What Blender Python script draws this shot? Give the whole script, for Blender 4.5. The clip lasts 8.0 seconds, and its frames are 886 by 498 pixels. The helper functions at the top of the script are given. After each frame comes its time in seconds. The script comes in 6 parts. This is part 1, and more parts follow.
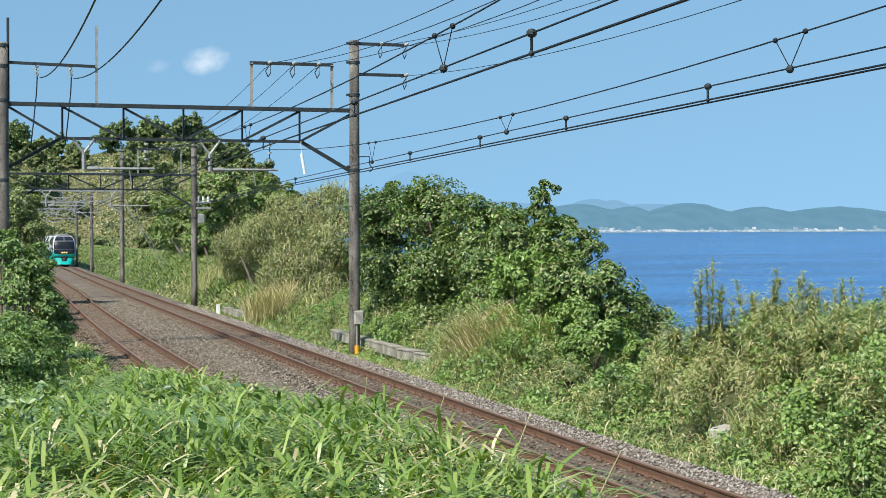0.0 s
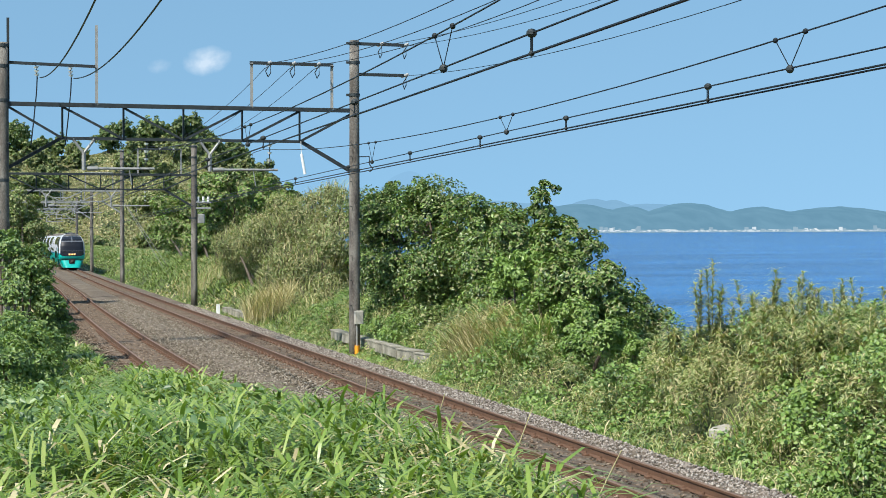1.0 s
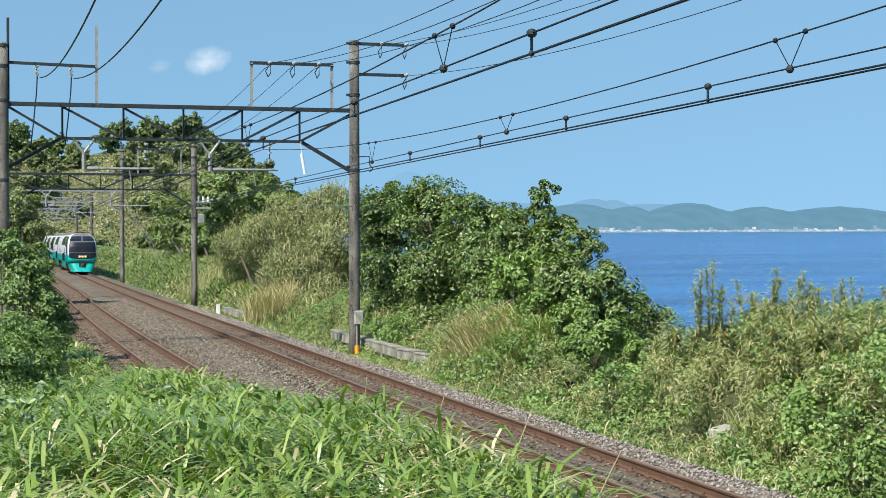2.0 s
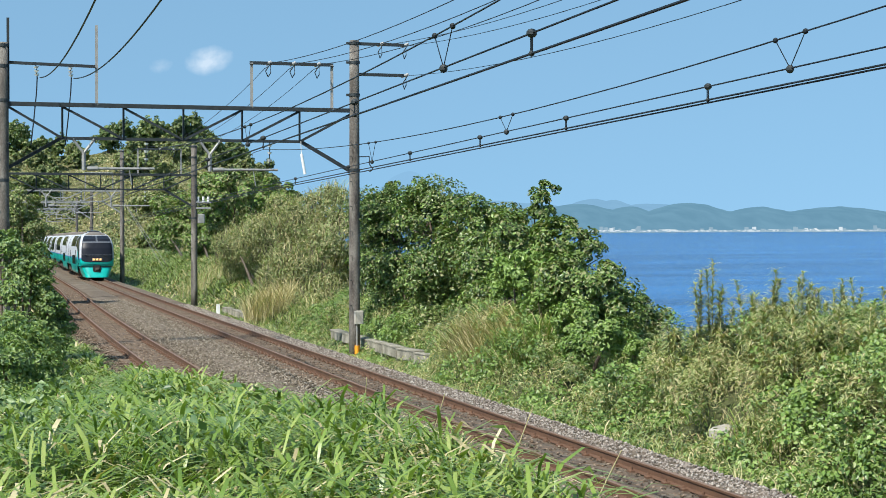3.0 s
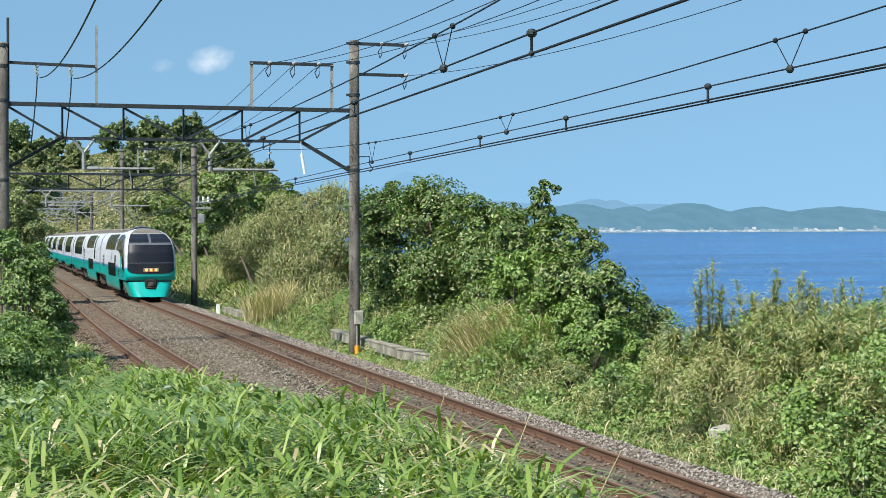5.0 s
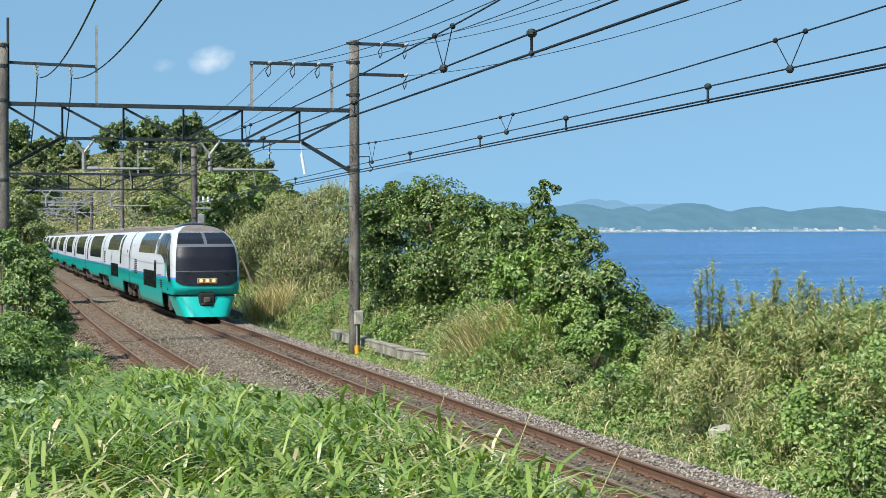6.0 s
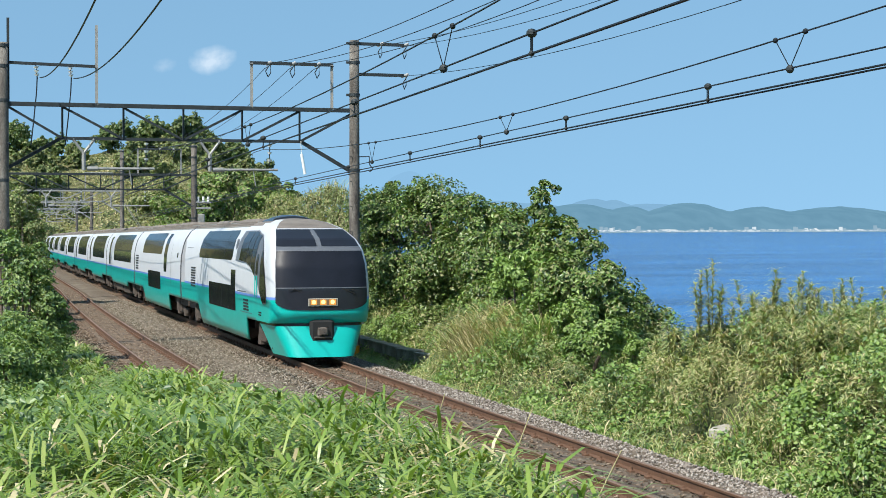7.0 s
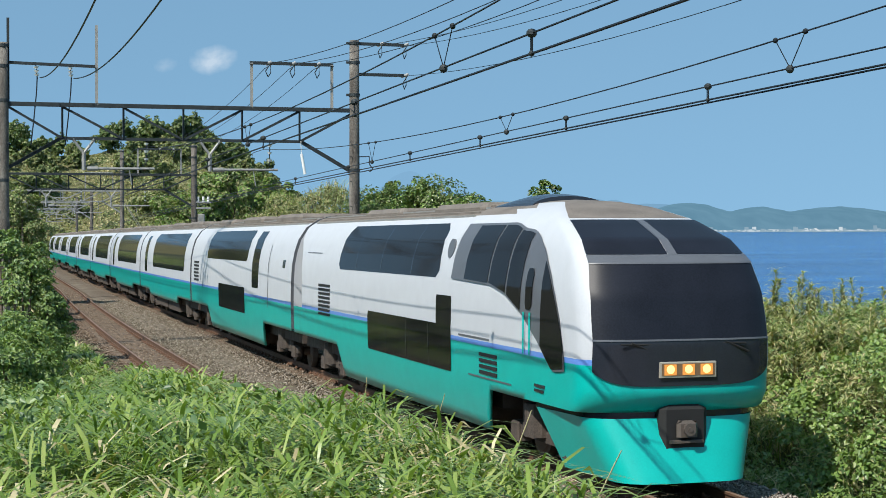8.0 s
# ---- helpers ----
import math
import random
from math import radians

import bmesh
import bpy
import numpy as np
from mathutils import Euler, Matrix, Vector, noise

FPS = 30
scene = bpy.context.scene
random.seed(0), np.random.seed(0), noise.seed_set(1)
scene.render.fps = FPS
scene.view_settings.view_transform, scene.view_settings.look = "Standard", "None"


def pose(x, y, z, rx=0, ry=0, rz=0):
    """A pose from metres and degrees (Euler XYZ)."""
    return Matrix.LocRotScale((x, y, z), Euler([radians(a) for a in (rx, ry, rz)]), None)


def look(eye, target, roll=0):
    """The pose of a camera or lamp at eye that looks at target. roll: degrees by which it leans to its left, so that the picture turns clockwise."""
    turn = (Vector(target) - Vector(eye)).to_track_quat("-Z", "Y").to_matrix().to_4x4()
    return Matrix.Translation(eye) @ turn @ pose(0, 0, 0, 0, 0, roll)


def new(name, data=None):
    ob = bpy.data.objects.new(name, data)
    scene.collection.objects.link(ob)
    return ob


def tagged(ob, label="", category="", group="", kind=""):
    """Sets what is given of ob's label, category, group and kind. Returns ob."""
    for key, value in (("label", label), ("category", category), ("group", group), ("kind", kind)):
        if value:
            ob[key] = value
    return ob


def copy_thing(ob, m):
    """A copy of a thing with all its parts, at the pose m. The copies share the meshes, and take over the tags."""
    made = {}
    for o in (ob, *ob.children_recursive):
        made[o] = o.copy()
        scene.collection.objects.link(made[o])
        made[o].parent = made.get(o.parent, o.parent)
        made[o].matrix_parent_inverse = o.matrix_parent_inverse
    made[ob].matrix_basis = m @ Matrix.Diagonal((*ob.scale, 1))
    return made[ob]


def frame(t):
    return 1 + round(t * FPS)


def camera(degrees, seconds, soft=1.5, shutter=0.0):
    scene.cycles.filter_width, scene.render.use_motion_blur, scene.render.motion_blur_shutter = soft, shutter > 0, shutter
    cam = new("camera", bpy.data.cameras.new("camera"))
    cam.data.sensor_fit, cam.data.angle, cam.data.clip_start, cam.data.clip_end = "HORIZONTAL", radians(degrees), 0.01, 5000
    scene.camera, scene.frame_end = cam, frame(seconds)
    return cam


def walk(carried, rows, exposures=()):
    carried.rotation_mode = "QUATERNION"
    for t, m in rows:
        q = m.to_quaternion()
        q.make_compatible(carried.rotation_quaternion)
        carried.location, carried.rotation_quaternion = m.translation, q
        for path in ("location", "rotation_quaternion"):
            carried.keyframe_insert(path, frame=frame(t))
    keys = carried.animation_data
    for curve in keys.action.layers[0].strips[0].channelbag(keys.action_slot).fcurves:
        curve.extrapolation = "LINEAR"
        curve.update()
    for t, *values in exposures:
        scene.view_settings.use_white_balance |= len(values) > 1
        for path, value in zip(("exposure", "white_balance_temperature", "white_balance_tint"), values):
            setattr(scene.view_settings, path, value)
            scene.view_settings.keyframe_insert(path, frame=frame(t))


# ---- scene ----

# The railway runs along +y and falls gently away; z = 0 is rail level beside the tripod.
HEAD, FALL = radians(16.4), 0.0100
EYE = (0.0, 0.0, 3.39)
cam = camera(31.3, 8.0, soft=0.8)
aim = (EYE[0] + math.sin(HEAD) * 100, EYE[1] + math.cos(HEAD) * 100, EYE[2] - 1.68)
walk(cam, [(0.0, look(EYE, aim)), (8.0, look(EYE, aim))], [(0.0, 0.45), (6.8, 0.45), (7.5, 0.38), (8.0, 0.20)])

# ---- light ----
SUN_ELEVATION, SUN_TURN = 47.0, 235.0   # degrees; turn counted clockwise from +y


def sky_and_sun():
    world = bpy.data.worlds.new("world")
    scene.world = world
    world.use_nodes = True
    nt = world.node_tree
    sky = nt.nodes.new("ShaderNodeTexSky")
    sky.sky_type, sky.sun_disc = "NISHITA", False
    sky.sun_elevation, sky.sun_rotation = radians(SUN_ELEVATION), radians(SUN_TURN)
    sky.altitude = 300
    sky.air_density, sky.dust_density, sky.ozone_density = 1.0, 0.3, 1.0
    back = nt.nodes["Background"]
    back.inputs["Strength"].default_value = 0.157
    # the air near the horizon is as clear a blue as higher up
    co, lift = nt.nodes.new("ShaderNodeTexCoord"), nt.nodes.new("ShaderNodeVectorMath")
    lift.operation = "MULTIPLY_ADD"
    lift.inputs[1].default_value, lift.inputs[2].default_value = (1, 1, 0.42), (0, 0, 0.335)
    nt.links.new(co.outputs["Generated"], lift.inputs[0])
    nt.links.new(lift.outputs[0], sky.inputs[0])
    tint = nt.nodes.new("ShaderNodeMix")
    tint.data_type, tint.blend_type = "RGBA", "MULTIPLY"
    tint.inputs[0].default_value, tint.inputs[7].default_value = 1.0, (0.87, 1.04, 0.935, 1)
    nt.links.new(sky.outputs[0], tint.inputs[6])
    nt.links.new(tint.outputs[2], back.inputs[0])
    lamp = bpy.data.lights.new("sun", "SUN")
    lamp.energy, lamp.angle, lamp.color = 5.0, radians(0.5), (1.0, 0.95, 0.87)
    e, a = radians(SUN_ELEVATION), radians(SUN_TURN)
    d = Vector((math.sin(a) * math.cos(e), math.cos(a) * math.cos(e), math.sin(e)))
    ob = new("sun", lamp)
    ob.matrix_world = look(d * 60, (0, 0, 0))


sky_and_sun()


# ---- materials ----
def shader(name, rough=0.7, metal=0.0, coat=0.0):
    m = bpy.data.materials.new(name)
    m.use_nodes = True
    b = m.node_tree.nodes["Principled BSDF"]
    b.inputs["Roughness"].default_value = rough
    b.inputs["Metallic"].default_value = metal
    b.inputs["Coat Weight"].default_value = coat
    b.inputs["Coat Roughness"].default_value = 0.22
    return m, m.node_tree, b


def grainy(name, stops, rough=0.7, metal=0.0, scale=4.0, fine=60.0, bump=0.2, source="Object", coat=0.0, mix=0.5, stretch=(1, 1, 1)):
    """Two scales of noise run through a colour ramp, with fine relief."""
    m, nt, b = shader(name, rough, metal, coat)
    n, l = nt.nodes, nt.links
    co = n.new("ShaderNodeTexCoord")
    mp = n.new("ShaderNodeMapping")
    mp.inputs["Scale"].default_value = stretch
    l.new(co.outputs[source], mp.inputs[0])
    big, small = n.new("ShaderNodeTexNoise"), n.new("ShaderNodeTexNoise")
    big.inputs["Scale"].default_value, small.inputs["Scale"].default_value = scale, fine
    big.inputs["Detail"].default_value, small.inputs["Detail"].default_value = 5, 3
    l.new(mp.outputs[0], big.inputs[0])
    l.new(mp.outputs[0], small.inputs[0])
    blend = n.new("ShaderNodeMix")
    blend.inputs[0].default_value = mix
    l.new(big.outputs[0], blend.inputs[2])
    l.new(small.outputs[0], blend.inputs[3])
    ramp = n.new("ShaderNodeValToRGB")
    els = ramp.color_ramp.elements
    while len(els) < len(stops):
        els.new(0.5)
    for el, (at, col) in zip(els, stops):
        el.position, el.color = at, (*col, 1)
    l.new(blend.outputs[0], ramp.inputs[0])
    l.new(ramp.outputs[0], b.inputs["Base Color"])
    bp = n.new("ShaderNodeBump")
    bp.inputs["Strength"].default_value, bp.inputs["Distance"].default_value = bump, 0.02
    l.new(small.outputs[0], bp.inputs["Height"])
    l.new(bp.outputs[0], b.inputs["Normal"])
    return m


def leafy(name, stops, rough=0.5, glow=0.35):
    """Leaves: colour by leaf, some light let through."""
    m, nt, b = shader(name, rough)
    n, l = nt.nodes, nt.links
    geo = n.new("ShaderNodeNewGeometry")
    co = n.new("ShaderNodeTexCoord")
    big = n.new("ShaderNodeTexNoise")
    big.inputs["Scale"].default_value, big.inputs["Detail"].default_value = 0.55, 3
    l.new(co.outputs["Object"], big.inputs[0])
    blend = n.new("ShaderNodeMix")
    blend.inputs[0].default_value = 0.55
    l.new(geo.outputs["Random Per Island"], blend.inputs[2])
    l.new(big.outputs[0], blend.inputs[3])
    ramp = n.new("ShaderNodeValToRGB")
    els = ramp.color_ramp.elements
    while len(els) < len(stops):
        els.new(0.5)
    for el, (at, col) in zip(els, stops):
        el.position, el.color = at, (*col, 1)
    l.new(blend.outputs[0], ramp.inputs[0])
    l.new(ramp.outputs[0], b.inputs["Base Color"])
    tr = n.new("ShaderNodeBsdfTranslucent")
    bright = n.new("ShaderNodeMix")
    bright.data_type, bright.blend_type = "RGBA", "MULTIPLY"
    bright.inputs[0].default_value = 1.0
    bright.inputs[7].default_value = (1.2, 1.35, 0.5, 1)
    l.new(ramp.outputs[0], bright.inputs[6])
    l.new(bright.outputs[2], tr.inputs[0])
    mx = n.new("ShaderNodeMixShader")
    mx.inputs[0].default_value = glow
    l.new(b.outputs[0], mx.inputs[1])
    l.new(tr.outputs[0], mx.inputs[2])
    l.new(mx.outputs[0], n["Material Output"].inputs[0])
    return m


def plain(name, col, rough=0.5, metal=0.0, coat=0.0, vary=0.12, scale=3.0, bump=0.03):
    dark = tuple(c * (1 - vary) for c in col)
    light = tuple(min(1, c * (1 + vary)) for c in col)
    return grainy(name, [(0.3, dark), (0.7, light)], rough, metal, scale, 45, bump, coat=coat)


def glowing(name, col, strength):
    m = bpy.data.materials.new(name)
    m.use_nodes = True
    nt = m.node_tree
    em = nt.nodes.new("ShaderNodeEmission")
    em.inputs[0].default_value, em.inputs[1].default_value = (*col, 1), strength
    nt.links.new(em.outputs[0], nt.nodes["Material Output"].inputs[0])
    return m


WHITE = plain("white_paint", (0.49, 0.51, 0.535), 0.5, coat=0.08, vary=0.06)
TEAL = plain("teal_paint", (0.0, 0.40, 0.35), 0.35, coat=0.3, vary=0.10)
BLUE = plain("blue_paint", (0.12, 0.25, 0.62), 0.35, coat=0.3, vary=0.06)
ROOF = grainy("sooty_roof", [(0.3, (0.10, 0.085, 0.07)), (0.7, (0.225, 0.195, 0.165))], 0.75, 0, 2.0, 50, 0.1)
GLASS = plain("tinted_glass", (0.012, 0.012, 0.013), 0.08, vary=0.3, scale=1.2, bump=0.0)
GLASS.node_tree.nodes["Principled BSDF"].inputs["IOR"].default_value = 1.16
SCREEN = plain("windscreen_glass", (0.012, 0.014, 0.021), 0.42, vary=0.4, scale=1.5, bump=0.0)
SCREEN.node_tree.nodes["Principled BSDF"].inputs["Specular IOR Level"].default_value = 0.2
BLACK = plain("black_panel", (0.02, 0.024, 0.034), 0.25, coat=0.2, vary=0.2)
GREYBAR = plain("grey_window_bar", (0.10, 0.107, 0.12), 0.4)
RUBBER = plain("black_rubber", (0.012, 0.012, 0.012), 0.7)
UNDER = grainy("dusty_underframe", [(0.3, (0.025, 0.021, 0.018)), (0.7, (0.115, 0.09, 0.072))], 0.8, 0.1, 5, 60, 0.3)
STEEL = plain("dusty_wheel_steel", (0.12, 0.10, 0.085), 0.6, 0.4)
LAMPCASE = plain("lamp_bezel", (0.55, 0.5, 0.42), 0.3, 0.5)
LAMPLIGHT = glowing("headlamp_light", (1.0, 0.50, 0.14), 3.0)
REFLECTOR = glowing("lit_lamp_reflector", (1.0, 0.42, 0.10), 0.8)
RAIL = grainy("rusty_rail", [(0.3, (0.075, 0.038, 0.022)), (0.7, (0.165, 0.088, 0.05))], 0.7, 0.1, 3, 70, 0.15)
RAILTOP = grainy("worn_rail_head", [(0.3, (0.15, 0.085, 0.055)), (0.7, (0.25, 0.165, 0.115))], 0.6, 0.2, 1.0, 30, 0.05)
SLEEPER = grainy("stained_sleeper", [(0.3, (0.065, 0.045, 0.03)), (0.7, (0.175, 0.125, 0.085))], 0.9, 0, 4, 60, 0.4)
BALLAST = grainy("rusty_ballast_bed", [(0.3, (0.06, 0.042, 0.028)), (0.5, (0.125, 0.095, 0.065)), (0.75, (0.25, 0.21, 0.157))], 0.95, 0, 0.6, 16, 1.0)
SOIL = grainy("weedy_soil", [(0.3, (0.035, 0.045, 0.015)), (0.6, (0.08, 0.09, 0.03)), (0.8, (0.14, 0.12, 0.06))], 0.95, 0, 0.5, 12, 0.6)
CONCRETE = grainy("aged_concrete", [(0.3, (0.22, 0.20, 0.165)), (0.55, (0.40, 0.375, 0.32)), (0.75, (0.55, 0.52, 0.46))], 0.9, 0, 3, 60, 0.3)
MOSSY = grainy("mossy_concrete", [(0.32, (0.10, 0.095, 0.065)), (0.5, (0.26, 0.24, 0.19)), (0.68, (0.46, 0.43, 0.36))], 0.95, 0, 2.2, 40, 0.5)
POLE = grainy("weathered_pole", [(0.34, (0.035, 0.03, 0.026)), (0.48, (0.115, 0.10, 0.085)), (0.58, (0.19, 0.175, 0.15)), (0.70, (0.34, 0.32, 0.28))], 0.9, 0, 1.1, 22, 0.6, mix=0.42, stretch=(3, 3, 0.7))
IRON = grainy("dark_painted_iron", [(0.3, (0.012, 0.016, 0.018)), (0.7, (0.042, 0.05, 0.05))], 0.55, 0.2, 6, 70, 0.1)
PALEIRON = grainy("galvanised_iron", [(0.3, (0.20, 0.20, 0.19)), (0.7, (0.38, 0.375, 0.35))], 0.55, 0.3, 6, 70, 0.1)
PORCELAIN = plain("white_porcelain", (0.75, 0.75, 0.72), 0.2)
GREYPORCELAIN = plain("sooty_porcelain", (0.34, 0.34, 0.33), 0.3)
WIRE = plain("dark_wire", (0.015, 0.019, 0.022), 0.5, 0.4)
ORANGE = plain("orange_plastic", (0.8, 0.32, 0.02), 0.5)
BARK = grainy("brown_bark", [(0.3, (0.05, 0.035, 0.025)), (0.7, (0.14, 0.11, 0.08))], 0.9, 0, 6, 60, 0.5)
SEA = None
GRASS = leafy("fresh_grass", [(0.12, (0.042, 0.08, 0.013)), (0.38, (0.13, 0.215, 0.036)), (0.62, (0.25, 0.34, 0.075)), (0.92, (0.44, 0.45, 0.18))], 0.38, 0.25)
WEED = leafy("weed_leaves", [(0.2, (0.085, 0.13, 0.035)), (0.5, (0.175, 0.25, 0.07)), (0.8, (0.31, 0.37, 0.13))], 0.45, 0.25)
HERB = leafy("blue_green_herb_leaves", [(0.2, (0.06, 0.115, 0.05)), (0.5, (0.13, 0.215, 0.085)), (0.8, (0.24, 0.33, 0.13))], 0.45, 0.25)
CANE = leafy("olive_cane_leaves", [(0.2, (0.21, 0.24, 0.10)), (0.5, (0.39, 0.42, 0.19)), (0.8, (0.55, 0.54, 0.29))], 0.5, 0.36)
DRY = leafy("dry_straw", [(0.2, (0.28, 0.23, 0.11)), (0.5, (0.50, 0.43, 0.24)), (0.8, (0.66, 0.58, 0.37))], 0.7, 0.25)
DARKLEAF = leafy("glossy_dark_leaves", [(0.2, (0.034, 0.066, 0.018)), (0.5, (0.092, 0.15, 0.038)), (0.8, (0.22, 0.29, 0.085))], 0.30, 0.22)
SHRUBLEAF = leafy("dusty_shrub_leaves", [(0.2, (0.12, 0.135, 0.055)), (0.5, (0.25, 0.265, 0.115)), (0.8, (0.38, 0.36, 0.185))], 0.55, 0.25)
VINELEAF = leafy("bright_vine_leaves", [(0.2, (0.08, 0.145, 0.033)), (0.5, (0.17, 0.275, 0.063)), (0.8, (0.30, 0.41, 0.115))], 0.40, 0.25)
FARLEAF = leafy("hill_tree_leaves", [(0.2, (0.075, 0.10, 0.042)), (0.5, (0.165, 0.205, 0.076)), (0.8, (0.30, 0.325, 0.14))], 0.55, 0.2)


# ---- small builders ----
def mesh_of(name, verts, faces, mats, face_mats=None, smooth=False):
    me = bpy.data.meshes.new(name)
    me.from_pydata([tuple(v) for v in verts], [], [tuple(f) for f in faces])
    for m in (mats if isinstance(mats, (list, tuple)) else [mats]):
        me.materials.append(m)
    if face_mats is not None:
        me.polygons.foreach_set("material_index", list(face_mats))
    if smooth:
        me.polygons.foreach_set("use_smooth", [True] * len(me.polygons))
    me.update()
    return me


def part(name, data, parent, label=""):
    """Links a mesh as ONE object under its thing or part."""
    ob = new(name, data)
    ob.parent = parent
    return tagged(ob, label)


class Shape:
    """Collects boxes, tubes and plates into one mesh."""

    def __init__(self):
        self.v, self.f, self.m = [], [], []

    def add(self, verts, faces, mat=0):
        k = len(self.v)
        self.v += [tuple(p) for p in verts]
        self.f += [tuple(i + k for i in f) for f in faces]
        self.m += [mat] * len(faces)
        return self

    def box(self, a, b, mat=0, cut=0.0):
        """Box between two corners, edges cut by a chamfer round its upright edges and top."""
        (x0, y0, z0), (x1, y1, z1) = a, b
        if cut <= 0:
            v = [(x, y, z) for z in (z0, z1) for x, y in ((x0, y0), (x1, y0), (x1, y1), (x0, y1))]
            f = [(3, 2, 1, 0), (4, 5, 6, 7)] + [(i, (i + 1) % 4, 4 + (i + 1) % 4, 4 + i) for i in range(4)]
            return self.add(v, f, mat)
        c = cut
        ring = [(x0 + c, y0), (x1 - c, y0), (x1, y0 + c), (x1, y1 - c), (x1 - c, y1), (x0 + c, y1), (x0, y1 - c), (x0, y0 + c)]
        mx, my = (x0 + x1) / 2, (y0 + y1) / 2
        top = [(x + (c if x < mx else -c), y + (c if y < my else -c)) for x, y in ring]
        v = [(x, y, z0) for x, y in ring] + [(x, y, z1 - c) for x, y in ring] + [(x, y, z1) for x, y in top]
        f = [tuple(range(7, -1, -1)), tuple(range(16, 24))]
        for k in (0, 8):
            f += [(k + i, k + (i + 1) % 8, k + 8 + (i + 1) % 8, k + 8 + i) for i in range(8)]
        return self.add(v, f, mat)

    def tube(self, a, b, r, r2=None, sides=8, mat=0):
        a, b = Vector(a), Vector(b)
        r2 = r if r2 is None else r2
        d = (b - a)
        if d.length < 1e-6:
            return self
        d.normalize()
        side = d.orthogonal().normalized()
        up = d.cross(side)
        v = []
        for p, rr in ((a, r), (b, r2)):
            v += [p + (side * math.cos(t) + up * math.sin(t)) * rr for t in (2 * math.pi * i / sides for i in range(sides))]
        f = [tuple(range(sides - 1, -1, -1)), tuple(range(sides, 2 * sides))]
        f += [(i, (i + 1) % sides, sides + (i + 1) % sides, sides + i) for i in range(sides)]
        return self.add(v, f, mat)

    def path(self, pts, r, sides=6, mat=0):
        """One unbroken tube through all the points; r may be a list."""
        pts = [Vector(q) for q in pts]
        v, f = [], []
        for i, q in enumerate(pts):
            d = (pts[min(i + 1, len(pts) - 1)] - pts[max(i - 1, 0)]).normalized()
            u = d.cross(Vector((0.31, 0.2, 0.93)) if abs(d.z) < 0.8 else Vector((0, 1, 0))).normalized()
            w = d.cross(u)
            rr = r[i] if isinstance(r, (list, tuple)) else r
            v += [q + (u * math.cos(t) + w * math.sin(t)) * rr for t in (2 * math.pi * k / sides for k in range(sides))]
        for i in range(len(pts) - 1):
            f += [(i * sides + k, i * sides + (k + 1) % sides, (i + 1) * sides + (k + 1) % sides, (i + 1) * sides + k) for k in range(sides)]
        f += [tuple(range(sides - 1, -1, -1)), tuple(range(len(v) - sides, len(v)))]
        return self.add(v, f, mat)

    def angle_bar(self, a, b, w, mat=0):
        """An L-section bar from a to b."""
        a, b = Vector(a), Vector(b)
        d = (b - a).normalized()
        u = d.cross(Vector((0, 1, 0)))
        u = u.normalized() if u.length > 1e-3 else Vector((1, 0, 0))
        n = d.cross(u)
        t = w * 0.16
        prof = [(-w / 2, -w / 2), (w / 2, -w / 2), (w / 2, -w / 2 + t), (-w / 2 + t, -w / 2 + t), (-w / 2 + t, w / 2), (-w / 2, w / 2)]
        v = [p + u * i + n * j for p in (a, b) for i, j in prof]
        f = [(5, 4, 3, 2, 1, 0), (6, 7, 8, 9, 10, 11)] + [(i, (i + 1) % 6, 6 + (i + 1) % 6, 6 + i) for i in range(6)]
        return self.add(v, f, mat)

    def ball(self, c, r, mat=0, flat=1.0):
        v, f = [], []
        for j in range(1, 5):
            for i in range(8):
                t, p = 2 * math.pi * i / 8, math.pi * j / 5
                v.append((c[0] + r * math.sin(p) * math.cos(t), c[1] + r * math.sin(p) * math.sin(t), c[2] + r * flat * math.cos(p)))
        v += [(c[0], c[1], c[2] + r * flat), (c[0], c[1], c[2] - r * flat)]
        for j in range(3):
            f += [(j * 8 + i, (j + 1) * 8 + i, (j + 1) * 8 + (i + 1) % 8, j * 8 + (i + 1) % 8) for i in range(8)]
        f += [(32, i, (i + 1) % 8) for i in range(8)] + [(33, 24 + (i + 1) % 8, 24 + i) for i in range(8)]
        return self.add(v, f, mat)

    def mesh(self, name, mats, smooth=False):
        return mesh_of(name, self.v, self.f, mats, self.m, smooth)


def thing(name, label, category, group="", kind="", at=(0, 0, 0)):
    ob = new(name)
    ob.location = at
    ob.empty_display_size = 0.2
    return tagged(ob, label, category, group, kind)


# ---- the lie of the line ----
def rail_z(y):
    return -FALL * y


def right_x(y):
    return 9.0 + 4.25e-5 * max(0.0, y - 20.0) ** 2


def left_x(y):
    far = max(0.0, min(y, 105.0) - 45.0)
    return 4.95 + 0.00022 * far ** 2 + right_x(max(105.0, y)) - right_x(105.0)


def smooth(a, b, t):
    t = min(1.0, max(0.0, (t - a) / (b - a)))
    return t * t * (3 - 2 * t)


